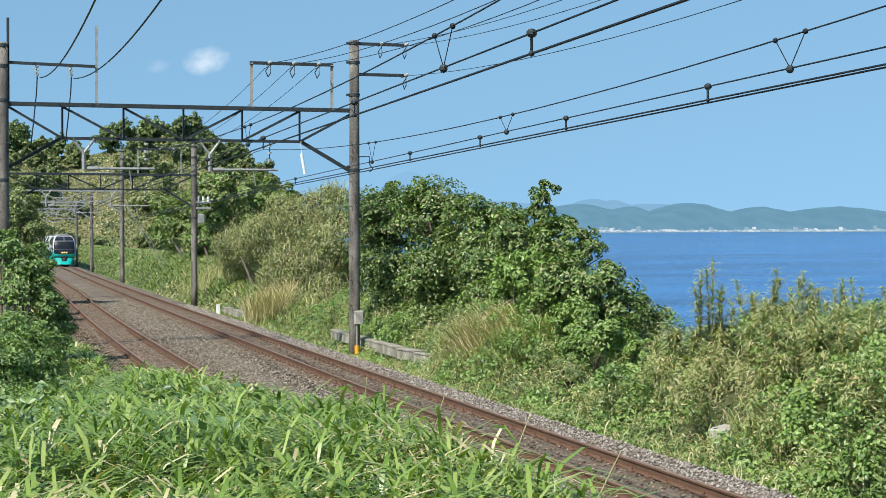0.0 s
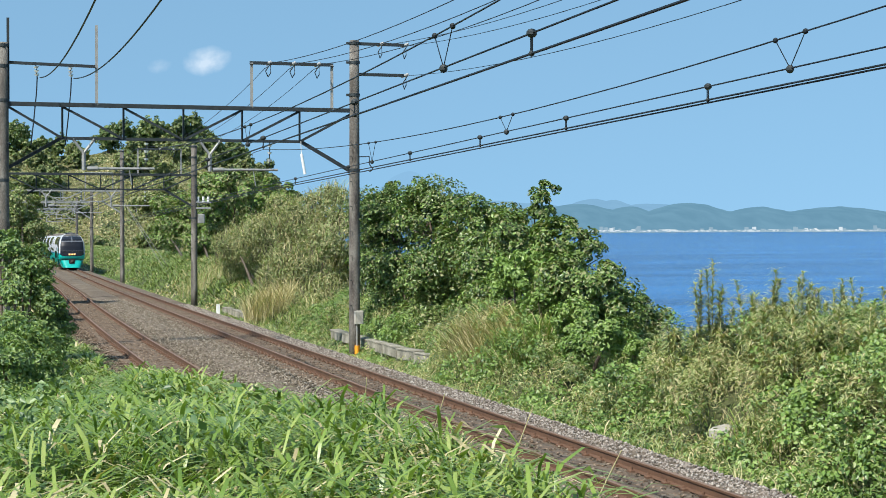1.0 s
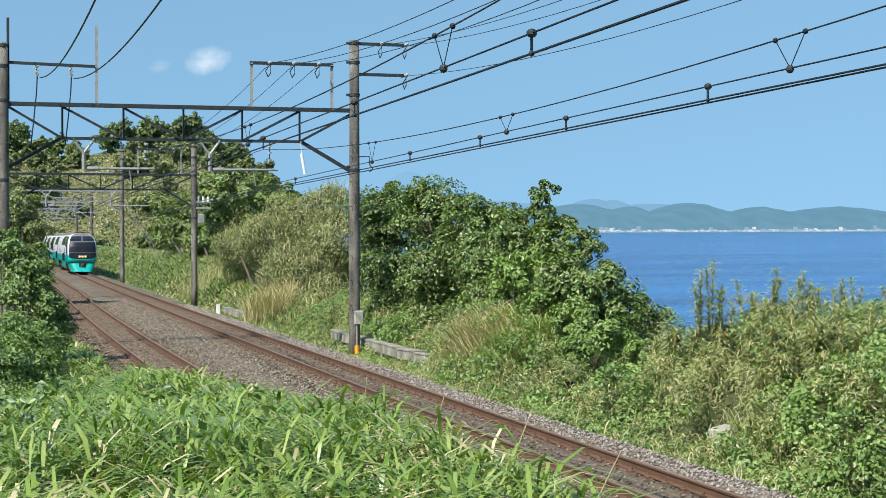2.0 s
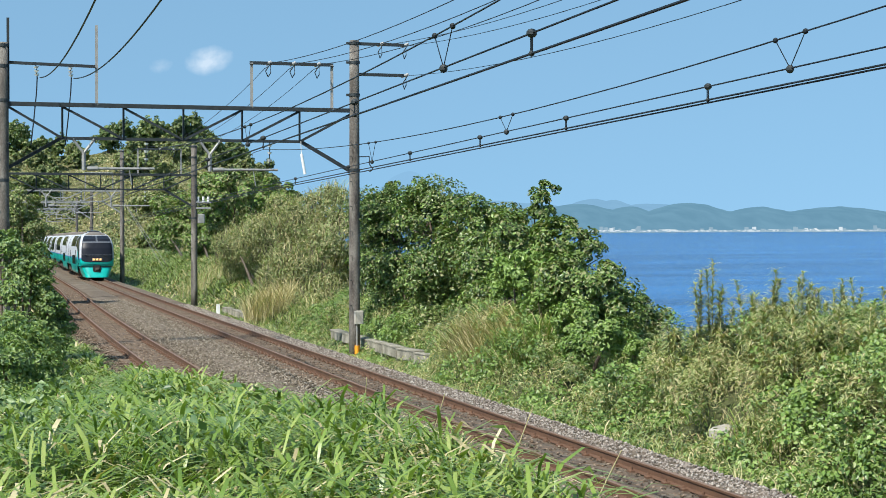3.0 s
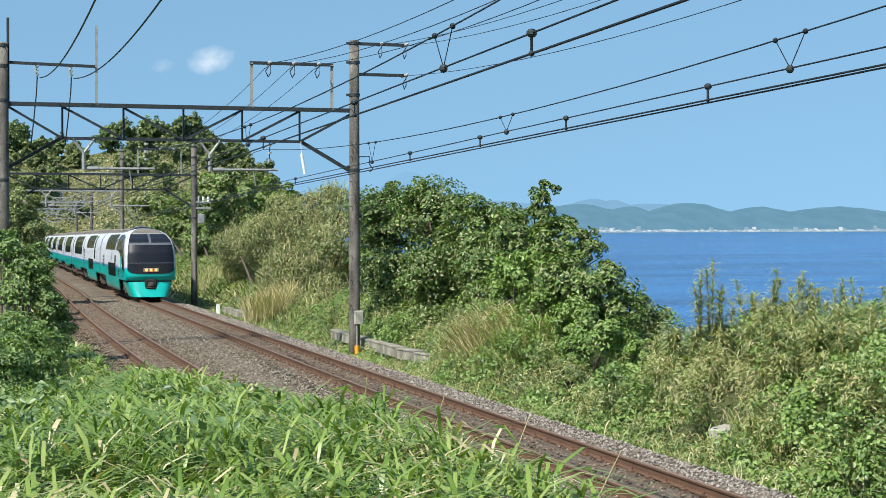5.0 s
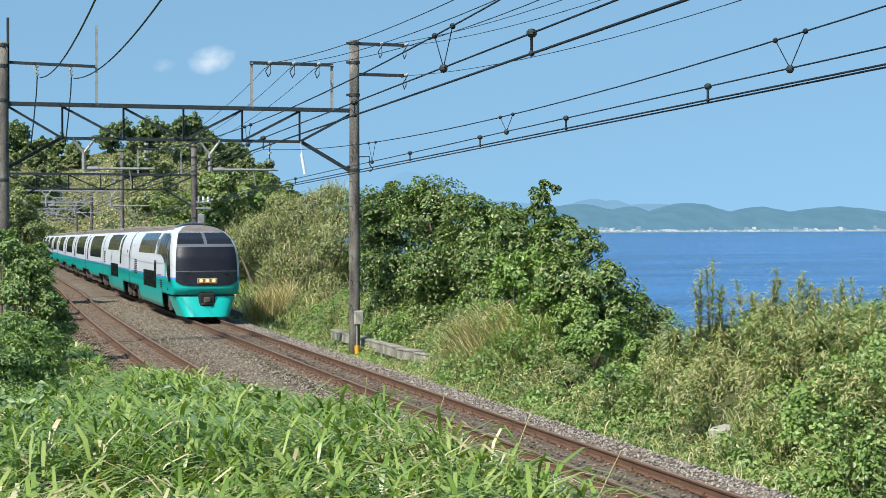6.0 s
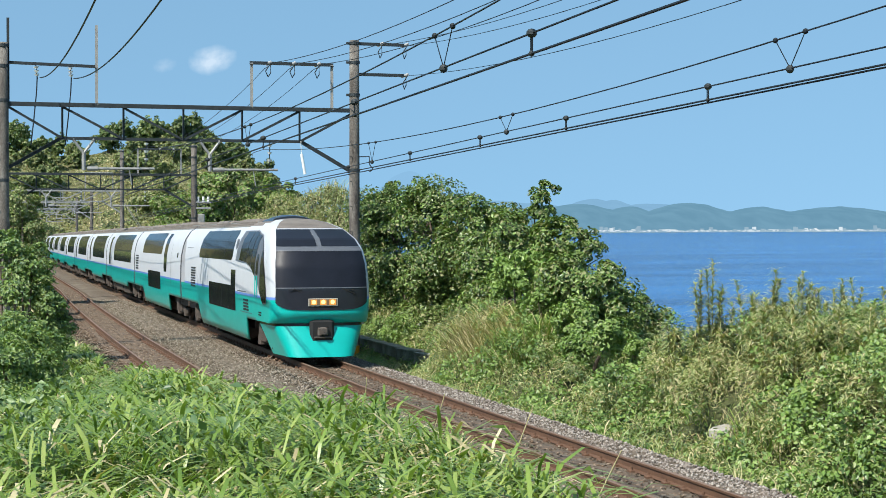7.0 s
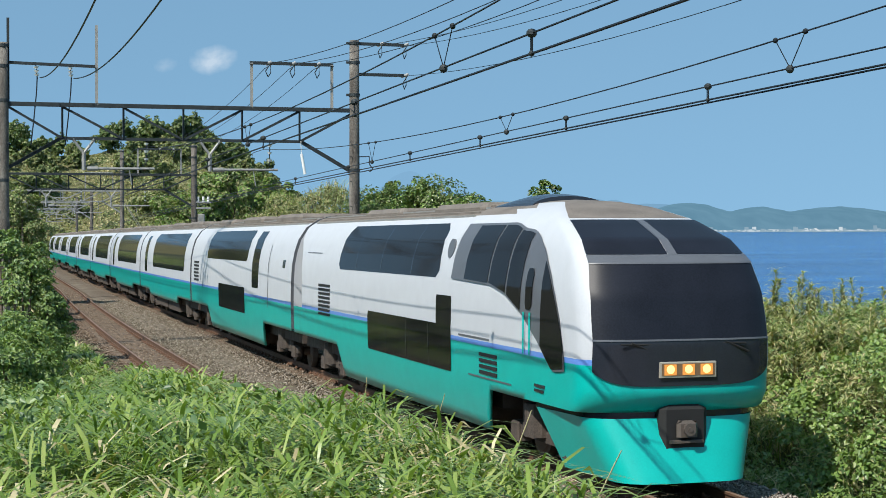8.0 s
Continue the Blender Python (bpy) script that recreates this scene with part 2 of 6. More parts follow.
def ground_z(x, y):
    """Height of the ground sheet."""
    base = rail_z(y)
    bed = base - 0.34
    l, r = left_x(y) - 1.9, right_x(y) + 2.0
    z = bed
    if x > r:
        e = x - r
        z = bed - 0.45 * smooth(0, 0.6, e)
        z += 1.45 * smooth(0.9, 3.4, e) * (1 - smooth(28.0, 32.0, y)) * (1 - smooth(6.0, 9.0, e))
        z += 1.1 * smooth(0.5, 2.4, e) * smooth(32, 35, y) * (1 - smooth(40, 43.5, y))
        z += 0.9 * smooth(1.2, 4.0, e) * smooth(44, 60, y)
        z += smooth(62, 120, y) * smooth(0.8, 7, e) * 1.6
        z -= 9.0 * smooth(7.5, 30.0, e) + 9.0 * smooth(30.0, 120.0, e)
    elif x < l:
        rise = max(0.1, min(2.4 - 0.045 * max(0.0, y), 1.62 + 0.06 * max(0.0, y))) + 1.1 * smooth(55, 75, y) - base + 0.34
        rise += 0.12 * smooth(4, 7, y) * (1 - smooth(9, 13, y))
        rise -= 0.62 * smooth(13, 33, y) * (1 - smooth(55, 70, y))
        rise -= 0.6 * smooth(0.095, 0.07, x / max(1.0, y)) * smooth(12, 20, y) * (1 - smooth(40, 55, y))
        z = bed - 0.12 * smooth(0, 0.3, l - x) + rise * smooth(0.03, 0.62, l - x)
        z += 5.0 * smooth(8.0, 30.0, l - x)
    return z


# ---- ground, sea and distance ----
def grid_sheet(name, xs, ys, height, mat):
    verts = [(x, y, height(x, y)) for y in ys for x in xs]
    w = len(xs)
    faces = [(j * w + i, j * w + i + 1, (j + 1) * w + i + 1, (j + 1) * w + i) for j in range(len(ys) - 1) for i in range(w - 1)]
    return mesh_of(name, verts, faces, mat, smooth=True)


def steps(*spans):
    out = []
    for a, b, n in spans:
        out += [a + (b - a) * i / n for i in range(n)]
    return out + [spans[-1][1]]


def uneven(x, y):
    rough = 0.0 if left_x(y) - 1.7 < x < right_x(y) + 1.9 else 0.12
    return ground_z(x, y) + rough * noise.noise(Vector((x * 0.5, y * 0.4, 0)))


def ground():
    xs = steps((-4000, -200, 8), (-200, -20, 12), (-20, 2, 22), (2, 14, 34), (14, 50, 24), (50, 160, 12), (160, 320, 6))
    ys = steps((-3000, -100, 6), (-100, -10, 10), (-10, 70, 80), (70, 320, 80), (320, 900, 12), (900, 4500, 8))
    ob = new("ground", grid_sheet("ground", xs, ys, uneven, SOIL))
    tagged(ob, "weedy brown soil under grass and bushes", "ground", kind="structure")


def sea():
    global SEA
    m, nt, b = shader("deep_blue_water", 0.16)
    n, l = nt.nodes, nt.links
    b.inputs["Base Color"].default_value = (0.006, 0.045, 0.13, 1)
    b.inputs["IOR"].default_value = 1.33
    b.inputs["Specular IOR Level"].default_value = 0.3
    co, mp = n.new("ShaderNodeTexCoord"), n.new("ShaderNodeMapping")
    mp.inputs["Scale"].default_value = (0.003, 0.022, 1)
    mp.inputs["Rotation"].default_value = (0, 0, HEAD)
    tex, ramp = n.new("ShaderNodeTexNoise"), n.new("ShaderNodeValToRGB")
    tex.inputs["Scale"].default_value, tex.inputs["Detail"].default_value = 1.0, 7
    l.new(co.outputs["Object"], mp.inputs[0])
    l.new(mp.outputs[0], tex.inputs[0])
    ramp.color_ramp.elements[0].color, ramp.color_ramp.elements[1].color = (0.005, 0.055, 0.18, 1), (0.018, 0.125, 0.34, 1)
    ramp.color_ramp.elements[0].position, ramp.color_ramp.elements[1].position = 0.40, 0.62
    l.new(tex.outputs[0], ramp.inputs[0])
    l.new(ramp.outputs[0], b.inputs["Base Color"])
    wave, bp = n.new("ShaderNodeTexNoise"), n.new("ShaderNodeBump")
    wave.inputs["Scale"].default_value, wave.inputs["Detail"].default_value = 0.5, 4
    l.new(co.outputs["Object"], wave.inputs[0])
    bp.inputs["Strength"].default_value, bp.inputs["Distance"].default_value = 1.0, 1.2
    l.new(wave.outputs[0], bp.inputs["Height"])
    l.new(bp.outputs[0], b.inputs["Normal"])
    SEA = m
    s = Shape()
    s.add([(60, -3000, -18), (4900, -3000, -18), (4900, 4900, -18), (60, 4900, -18)], [(0, 1, 2, 3)])
    tagged(new("water", s.mesh("water", m)), "deep blue rippled sea below the cliff", "sea", kind="structure")


def bearing(px, depth):
    """A point on the plan, by its tangent left or right of the camera's axis and its depth."""
    X = px * depth
    return (X * math.cos(HEAD) + depth * math.sin(HEAD), -X * math.sin(HEAD) + depth * math.cos(HEAD))


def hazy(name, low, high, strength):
    """Distant land seen through sunny air: the haze is painted in as a glowing colour."""
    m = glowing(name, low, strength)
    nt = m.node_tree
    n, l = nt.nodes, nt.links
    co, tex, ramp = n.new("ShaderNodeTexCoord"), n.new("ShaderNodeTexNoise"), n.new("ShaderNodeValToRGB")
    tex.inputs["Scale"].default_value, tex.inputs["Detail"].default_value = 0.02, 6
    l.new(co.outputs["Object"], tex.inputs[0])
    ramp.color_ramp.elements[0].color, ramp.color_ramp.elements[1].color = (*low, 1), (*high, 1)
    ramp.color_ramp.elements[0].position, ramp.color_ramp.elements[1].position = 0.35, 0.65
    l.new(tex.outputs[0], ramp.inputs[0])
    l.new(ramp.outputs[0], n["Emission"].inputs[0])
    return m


def ridge(name, tan0, tan1, depth0, depth1, top, base, mat, label, n=160, deep=300.0):
    """A range of hills, a crest between two flanks, from one bearing to another."""
    v, f = [], []
    for i in range(n + 1):
        t = i / n
        tan = tan0 + (tan1 - tan0) * t
        d = depth0 + (depth1 - depth0) * t
        h = top(tan) * d
        for dd, hh in ((0, base), (deep * 0.4, EYE[2] + h * 0.55), (deep * 0.8, EYE[2] + h), (deep, base)):
            x, y = bearing(tan, d + dd)
            v.append((x, y, hh + (0 if hh == base else 2.0 * noise.noise(Vector((i * 0.35, dd, 0))))))
    for i in range(n):
        f += [(i * 4 + k, i * 4 + k + 4, i * 4 + k + 5, i * 4 + k + 1) for k in range(3)]
    tagged(new(name, mesh_of(name, v, f, mat, smooth=True)), label, "hills", kind="structure")


def bumps(*peaks):
    return lambda t: max(h * math.exp(-((t - c) / w) ** 2) for c, w, h in peaks) + 0.0006 * noise.noise(Vector((t * 90, 3, 0)))


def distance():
    # each range glows in a blue that has its haze painted in
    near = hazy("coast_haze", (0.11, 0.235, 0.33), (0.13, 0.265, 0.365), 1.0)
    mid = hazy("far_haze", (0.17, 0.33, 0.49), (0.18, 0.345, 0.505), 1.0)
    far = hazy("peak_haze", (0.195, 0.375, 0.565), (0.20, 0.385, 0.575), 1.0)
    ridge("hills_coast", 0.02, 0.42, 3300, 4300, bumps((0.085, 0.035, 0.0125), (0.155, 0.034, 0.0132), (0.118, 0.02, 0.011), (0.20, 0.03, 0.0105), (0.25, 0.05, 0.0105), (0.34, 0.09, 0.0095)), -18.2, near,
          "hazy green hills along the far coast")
    ridge("hills_far", -0.10, 0.40, 4300, 4500, bumps((0.095, 0.026, 0.0158), (0.108, 0.02, 0.0150), (0.06, 0.03, 0.013), (0.03, 0.06, 0.0145), (0.13, 0.05, 0.0125), (0.22, 0.15, 0.0075)), -18.2, mid, "hazy pale blue hills behind the coast")
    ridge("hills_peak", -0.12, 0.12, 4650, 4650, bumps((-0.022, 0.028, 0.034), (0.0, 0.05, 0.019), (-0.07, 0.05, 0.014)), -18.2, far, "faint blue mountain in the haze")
    rnd = random.Random(4)
    s = Shape()
    for i in range(760):
        tan = rnd.uniform(0.075, 0.30)
        d = 3200 + (tan - 0.02) / 0.40 * 900
        x, y = bearing(tan, d)
        w = rnd.uniform(0.5, 2.6) if rnd.random() < 0.85 else rnd.uniform(4, 9)
        h = rnd.uniform(1.0, 3.4) if rnd.random() < 0.95 else rnd.uniform(6, 12)
        if h > 5:
            w = min(w, 2.0)
        lift = 5.0 * rnd.random() ** 2 * (0.6 + 0.8 * noise.noise(Vector((tan * 60, 0, 0))))
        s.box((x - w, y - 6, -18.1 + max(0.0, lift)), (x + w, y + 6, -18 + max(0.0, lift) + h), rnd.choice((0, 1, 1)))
    # haze over the town is put into these pale glowing colours
    coast = s.mesh("coast_town", [hazy("town_white_haze", (0.46, 0.55, 0.62), (0.58, 0.65, 0.70), 1.0), hazy("town_grey_haze", (0.22, 0.33, 0.42), (0.27, 0.38, 0.46), 1.0)])
    tagged(new("coast_town", coast), "hazy white town buildings along the far shore", "town", kind="stuff")
    v, f = [], []
    for i in range(61):
        tan = 0.02 + 0.40 * i / 60
        d = 3100 + (tan - 0.02) / 0.40 * 900
        for dd, z in ((0, -18.0), (260, -16.4)):
            v.append((*bearing(tan, d + dd), z))
        if i:
            f.append((2 * i - 2, 2 * i, 2 * i + 1, 2 * i - 1))
    # the shore glows too, with haze mixed into its colour
    tagged(new("shore", mesh_of("shore", v, f, hazy("shore_haze", (0.17, 0.28, 0.33), (0.24, 0.34, 0.38), 1.0))), "low pale hazy shore of the far coast", "shore", kind="structure")


def vapour(top):
    """Thin cloud: bright where it is thick, clear towards its frayed edge."""
    m = bpy.data.materials.new("thin_cloud")
    m.use_nodes = True
    nt = m.node_tree
    n, l = nt.nodes, nt.links
    for x in list(n):
        if x.type == "BSDF_PRINCIPLED":
            n.remove(x)
    co, tex, mp = n.new("ShaderNodeTexCoord"), n.new("ShaderNodeTexNoise"), n.new("ShaderNodeMapping")
    mp.inputs["Scale"].default_value = (0.016, 0.016, 0.022)
    l.new(co.outputs["Object"], mp.inputs[0])
    l.new(mp.outputs[0], tex.inputs[0])
    tex.inputs["Scale"].default_value, tex.inputs["Detail"].default_value = 1.5, 6
    ball, add, ramp = n.new("ShaderNodeTexGradient"), n.new("ShaderNodeMath"), n.new("ShaderNodeValToRGB")
    ball.gradient_type = "SPHERICAL"
    fit = n.new("ShaderNodeMapping")
    fit.inputs["Scale"].default_value = (1 / 84, 1 / 84, 1 / 50)
    l.new(co.outputs["Object"], fit.inputs[0])
    l.new(fit.outputs[0], ball.inputs[0])
    add.operation = "MULTIPLY"
    l.new(ball.outputs["Fac"], add.inputs[0])
    l.new(tex.outputs[0], add.inputs[1])
    ramp.color_ramp.elements[0].position, ramp.color_ramp.elements[1].position = 0.10, 0.46
    ramp.color_ramp.elements[1].color = (top, top, top, 1)
    l.new(add.outputs[0], ramp.inputs[0])
    em, clear, mx = n.new("ShaderNodeEmission"), n.new("ShaderNodeBsdfTransparent"), n.new("ShaderNodeMixShader")
    em.inputs[0].default_value = (0.80, 0.84, 0.88, 1)
    l.new(ramp.outputs[0], mx.inputs[0])
    l.new(clear.outputs[0], mx.inputs[1])
    l.new(em.outputs[0], mx.inputs[2])
    l.new(mx.outputs[0], n["Material Output"].inputs[0])
    return m


def cloud():
    m, faint = vapour(0.46), vapour(0.13)
    for tan, high, size, label in ((-0.150, 0.1020, 1.0, "small white cloud with frayed edges"), (-0.180, 0.0985, 0.5, "faint wisp of cloud")):
        v = [(math.cos(2 * math.pi * i / 24) * 85, 0, math.sin(2 * math.pi * i / 24) * 55) for i in range(24)]
        ob = new("cloud", mesh_of("cloud", v, [tuple(range(24))], m if size == 1.0 else faint))
        turn = -math.degrees(HEAD) + 8
        x, y = bearing(tan, 4200)
        x2, y2 = bearing(tan + 0.0045, 4200)
        ob.scale = (size, size, size)
        tagged(ob, label, "cloud", kind="structure")
        CLOUDS.append((ob, [(0.0, pose(x, y, EYE[2] + high * 4200, 0, -12, turn)), (8.0, pose(x2, y2, EYE[2] + high * 4200 + 3, 0, -12, turn))]))


CLOUDS = []
ground()
sea()
distance()
cloud()


# ---- the two tracks ----
def sweep(xs_of, y0, y1, step, prof, name, mat):
    """A profile of (sideways, up) points carried along a track."""
    v, f, k = [], [], len(prof)
    n = int((y1 - y0) / step)
    for j in range(n + 1):
        y = y0 + (y1 - y0) * j / n
        for a, b in prof:
            v.append((xs_of(y) + a, y, rail_z(y) + b))
    for j in range(n):
        f += [(j * k + i, j * k + (i + 1) % k, (j + 1) * k + (i + 1) % k, (j + 1) * k + i) for i in range(k)]
    return mesh_of(name, v, f, mat, smooth=False)


RAIL_PROFILE = [(-0.065, -0.16), (0.065, -0.16), (0.06, -0.145), (0.012, -0.13), (0.012, -0.045), (0.034, -0.034), (0.034, -0.006), (-0.034, -0.006), (-0.034, -0.034), (-0.012, -0.045), (-0.012, -0.13), (-0.06, -0.145)]
HEAD_PROFILE = [(-0.032, -0.0055), (0.032, -0.0055), (0.026, 0.0), (-0.026, 0.0)]


def track(xs_of, y0, y1, label):
    t = thing("railway_track", label, "track")
    for side in (-0.567, 0.567):
        rail = part("rail", sweep(lambda y: xs_of(y) + side, y0, y1, 4, RAIL_PROFILE, "rail", RAIL), t, "rust-brown steel rail")
        part("rail_head", sweep(lambda y: xs_of(y) + side, y0, y1, 4, HEAD_PROFILE, "rail_head", RAILTOP), rail, "worn shiny running surface")
    s = Shape()
    s.box((-1.02, -0.11, -0.315), (1.02, 0.11, -0.165), 0, 0.015)
    sleeper = s.mesh("sleeper", SLEEPER)
    s = Shape()
    s.box((-0.045, -0.06, -0.165), (0.045, 0.06, -0.125), 0, 0.01)
    s.tube((0, 0, -0.125), (0, 0, -0.085), 0.024, 0.018, 6)
    clip = s.mesh("rail_clip", RAIL)
    y, k = y0, 0
    while y < y1 and k < 290:
        ob = part("sleeper", sleeper, t)
        ob.matrix_basis = pose(xs_of(y), y, rail_z(y), 0, 0, random.uniform(-1, 1))
        if 8 < y < 62:
            for x in (-0.667, -0.467, 0.467, 0.667):
                part("rail_clip", clip, ob).location = (x, 0, 0)
        y, k = y + 0.62, k + 1
    return t


def bed():
    """The ballast bed under both tracks, dipping between them, with its shoulders."""
    ys = steps((-30, 90, 240), (90, 420, 110))
    v, f = [], []
    w = 46
    for y in ys:
        a, b = left_x(y) - 1.75, right_x(y) + 2.55
        for i in range(w + 1):
            x = a + (b - a) * i / w
            edge = min(x - a, b - x)
            z = rail_z(y) - 0.235 - 0.42 * (1 - smooth(0.0, 0.75, edge))
            z += 0.055 * (1 - smooth(0.85, 1.1, min(abs(x - left_x(y)), abs(x - right_x(y)))))
            mid = (left_x(y) + right_x(y)) / 2
            z += 0.05 * math.exp(-((x - mid) / 0.5) ** 2)
            v.append((x, y, z + 0.02 * noise.noise(Vector((x * 3, y * 3, 0)))))
    for j in range(len(ys) - 1):
        f += [(j * (w + 1) + i, j * (w + 1) + i + 1, (j + 1) * (w + 1) + i + 1, (j + 1) * (w + 1) + i) for i in range(w)]
    tagged(new("trackbed", mesh_of("trackbed", v, f, BALLAST, smooth=True)), "rust-stained stone ballast under the rails", "ballast", kind="structure")


track(right_x, -30, 420, "rusty single track on sleepers, the express runs on it")
track(left_x, 20, 300, "rusty second track half hidden by grass")
bed()


# ---- the express train ----
SECTION = [(0.39, 1.33), (0.70, 1.41), (1.10, 1.46), (1.70, 1.475), (1.775, 1.475), (2.30, 1.465), (2.70, 1.44), (3.05, 1.37), (3.35, 1.27), (3.66, 1.06), (3.84, 0.78), (3.93, 0.50), (3.97, 0.25), (3.98, 0.0)]


def half_width(z):
    z = min(max(z, SECTION[0][0]), SECTION[-1][0])
    for (a, wa), (b, wb) in zip(SECTION, SECTION[1:]):
        if z <= b:
            return wa + (wb - wa) * (z - a) / (b - a)
    return 0.0


SETBACK = [(0.20, -0.02), (0.39, 0.0), (0.95, 0.30), (1.02, 0.28), (1.10, 0.14), (1.30, -0.02), (1.45, -0.02), (2.00, -0.06), (2.60, 0.06), (3.05, 0.28), (3.36, 0.74), (3.62, 1.50), (3.84, 2.45), (3.93, 3.1), (3.98, 4.0)]


def setback(z):
    z = min(max(z, SETBACK[0][0]), SETBACK[-1][0])
    for (a, wa), (b, wb) in zip(SETBACK, SETBACK[1:]):
        if z <= b:
            return wa + (wb - wa) * (z - a) / (b - a)
    return 4.0


TAPER = 4.6


def flank(ly, z):
    """Half width of the leading car at a distance behind its nose."""
    w = half_width(z)
    t = max(0.0, 1 - ly / TAPER)
    return w * (1 - 0.062 * t ** 1.7)


def nose(u, z, off=0.0):
    """The nose's skin: u = 0 at the middle of the front, 1 where the flank begins. Returns sideways, back."""
    f = setback(z)
    c = 0.62
    a = u * math.pi / 2
    n = 2 / 3.0
    w = flank(f + c, z) + off
    return w * math.sin(a) ** n, f + c * (1 - max(0.0, math.cos(a)) ** n) - off


def lead_point(u, z, off=0.0):
    """u up to 1 on the front, then u - 1 metres back along the flank."""
    if u <= 1:
        return nose(u, z, off)
    ly = setback(z) + 0.62 + (u - 1)
    return flank(ly, z) + off, ly


def skin(name, rows, cols, mats, pick, point):
    """A sheet over rows of heights and columns; point gives (x, y, z), pick the material."""
    v = [point(r, c) for r in rows for c in cols]
    w = len(cols)
    f, m = [], []
    for j in range(len(rows) - 1):
        for i in range(w - 1):
            f.append((j * w + i, j * w + i + 1, (j + 1) * w + i + 1, (j + 1) * w + i))
            m.append(pick((rows[j] + rows[j + 1]) / 2, (cols[i] + cols[i + 1]) / 2))
    return mesh_of(name, v, f, mats, m, smooth=True)


def body_band(z):
    if z < 1.70:
        return 1
    if z < 1.775:
        return 2
    return 0 if z < 3.80 else 3


ROWS = [0.39, 0.55, 0.70, 0.90, 1.10, 1.30, 1.50, 1.70, 1.775, 1.95, 2.30, 2.70, 3.05, 3.20, 3.35, 3.52, 3.66, 3.76, 3.84, 3.90, 3.93, 3.96, 3.975, 3.98]
PAINT = [WHITE, TEAL, BLUE, ROOF]


def panel(name, y0, y1, z0, z1, mat, parent, width, off=0.006, label="", slant=(0, 0), r=0.10):
    """A pair of panes or plates that follow both flanks; slant leans the front and rear edges, corners rounded."""
    for side in (-1, 1):
        rows = sorted({z0 + (z1 - z0) * i / 8 for i in range(9)} | {z for z, w in SECTION if z0 + 0.02 < z < z1 - 0.02})
        v, f = [], []
        for z in rows:
            t = (z - z0) / (z1 - z0)
            e = 0.0
            for gap in (z - z0, z1 - z):
                if gap < r:
                    e = max(e, r - math.sqrt(max(0, r * r - (r - gap) ** 2)))
            a, b = y0 + slant[0] * t + e, y1 + slant[1] * t - e
            for k in range(7):
                y = a + (b - a) * k / 6
                v.append((side * (width(y, z) + off), y, z))
        for j in range(len(rows) - 1):
            for k in range(6):
                q = (j * 7 + k, j * 7 + k + 1, (j + 1) * 7 + k + 1, (j + 1) * 7 + k)
                f.append(q if side > 0 else q[::-1])
        part(name, mesh_of(name, v, f, mat, smooth=True), parent, label)


def louvres(parent, y0, y1, z0, z1, n, width):
    for side in (-1, 1):
        for i in range(n):
            z = z0 + (z1 - z0) * (i + 0.5) / n
            h = (z1 - z0) / n * 0.28
            w = width((y0 + y1) / 2, z)
            s = Shape()
            s.box((side * (w + 0.004) - 0.012, y0, z - h), (side * (w + 0.004) + 0.012, y1, z + h))
            part("vent_slat", s.mesh("vent_slat", RUBBER), parent)


def bogie(parent, y):
    s = Shape()
    for side in (-1, 1):
        s.box((side * 0.98 - 0.07, y - 1.35, 0.38), (side * 0.98 + 0.07, y + 1.35, 0.56), 0, 0.03)
        for k in (-1, 1):
            s.box((side * 0.98 - 0.13, y + k * 1.05 - 0.17, 0.28), (side * 0.98 + 0.13, y + k * 1.05 + 0.17, 0.58), 0, 0.03)
            s.tube((side * 1.0, y + k * 0.62, 0.5), (side * 1.0, y + k * 0.62, 0.92), 0.10, sides=10)
        s.tube((side * 1.05, y, 0.46), (side * 1.05, y, 0.95), 0.24, sides=12)
    s.box((-1.0, y - 0.18, 0.4), (1.0, y + 0.18, 0.7), 0, 0.02)
    b = part("bogie", s.mesh("bogie", UNDER), parent, "dusty two-axle bogie")
    for k in (-1.05, 1.05):
        for side in (-1, 1):
            s = Shape()
            s.tube((side * 0.505, y + k, 0.43), (side * 0.64, y + k, 0.43), 0.43, sides=24)
            s.tube((side * 0.64, y + k, 0.43), (side * 0.66, y + k, 0.43), 0.36, 0.33, sides=24)
            s.tube((side * 0.64, y + k, 0.43), (side * 0.80, y + k, 0.43), 0.11, sides=10)
            part("wheel", s.mesh("wheel", STEEL), b)


def underframe(parent, y0, y1, boxes):
    s = Shape()
    s.box((-1.15, y0, 0.72), (1.15, y1, 1.0))
    part("underframe", s.mesh("underframe", UNDER), parent)
    for a, b, z in boxes:
        s = Shape()
        s.box((-1.25, a, z), (1.25, b, 0.9), 0, 0.03)
        part("equipment_box", s.mesh("equipment_box", UNDER), parent)


def roof_units(parent, spots):
    for a, b, h, mat in spots:
        s = Shape()
        s.box((-0.75, a, 3.82), (0.75, b, 3.98 + h), 0, 0.09)
        part("roof_unit", s.mesh("roof_unit", mat), parent, "grimy roof air conditioner" if h > 0.1 else "")


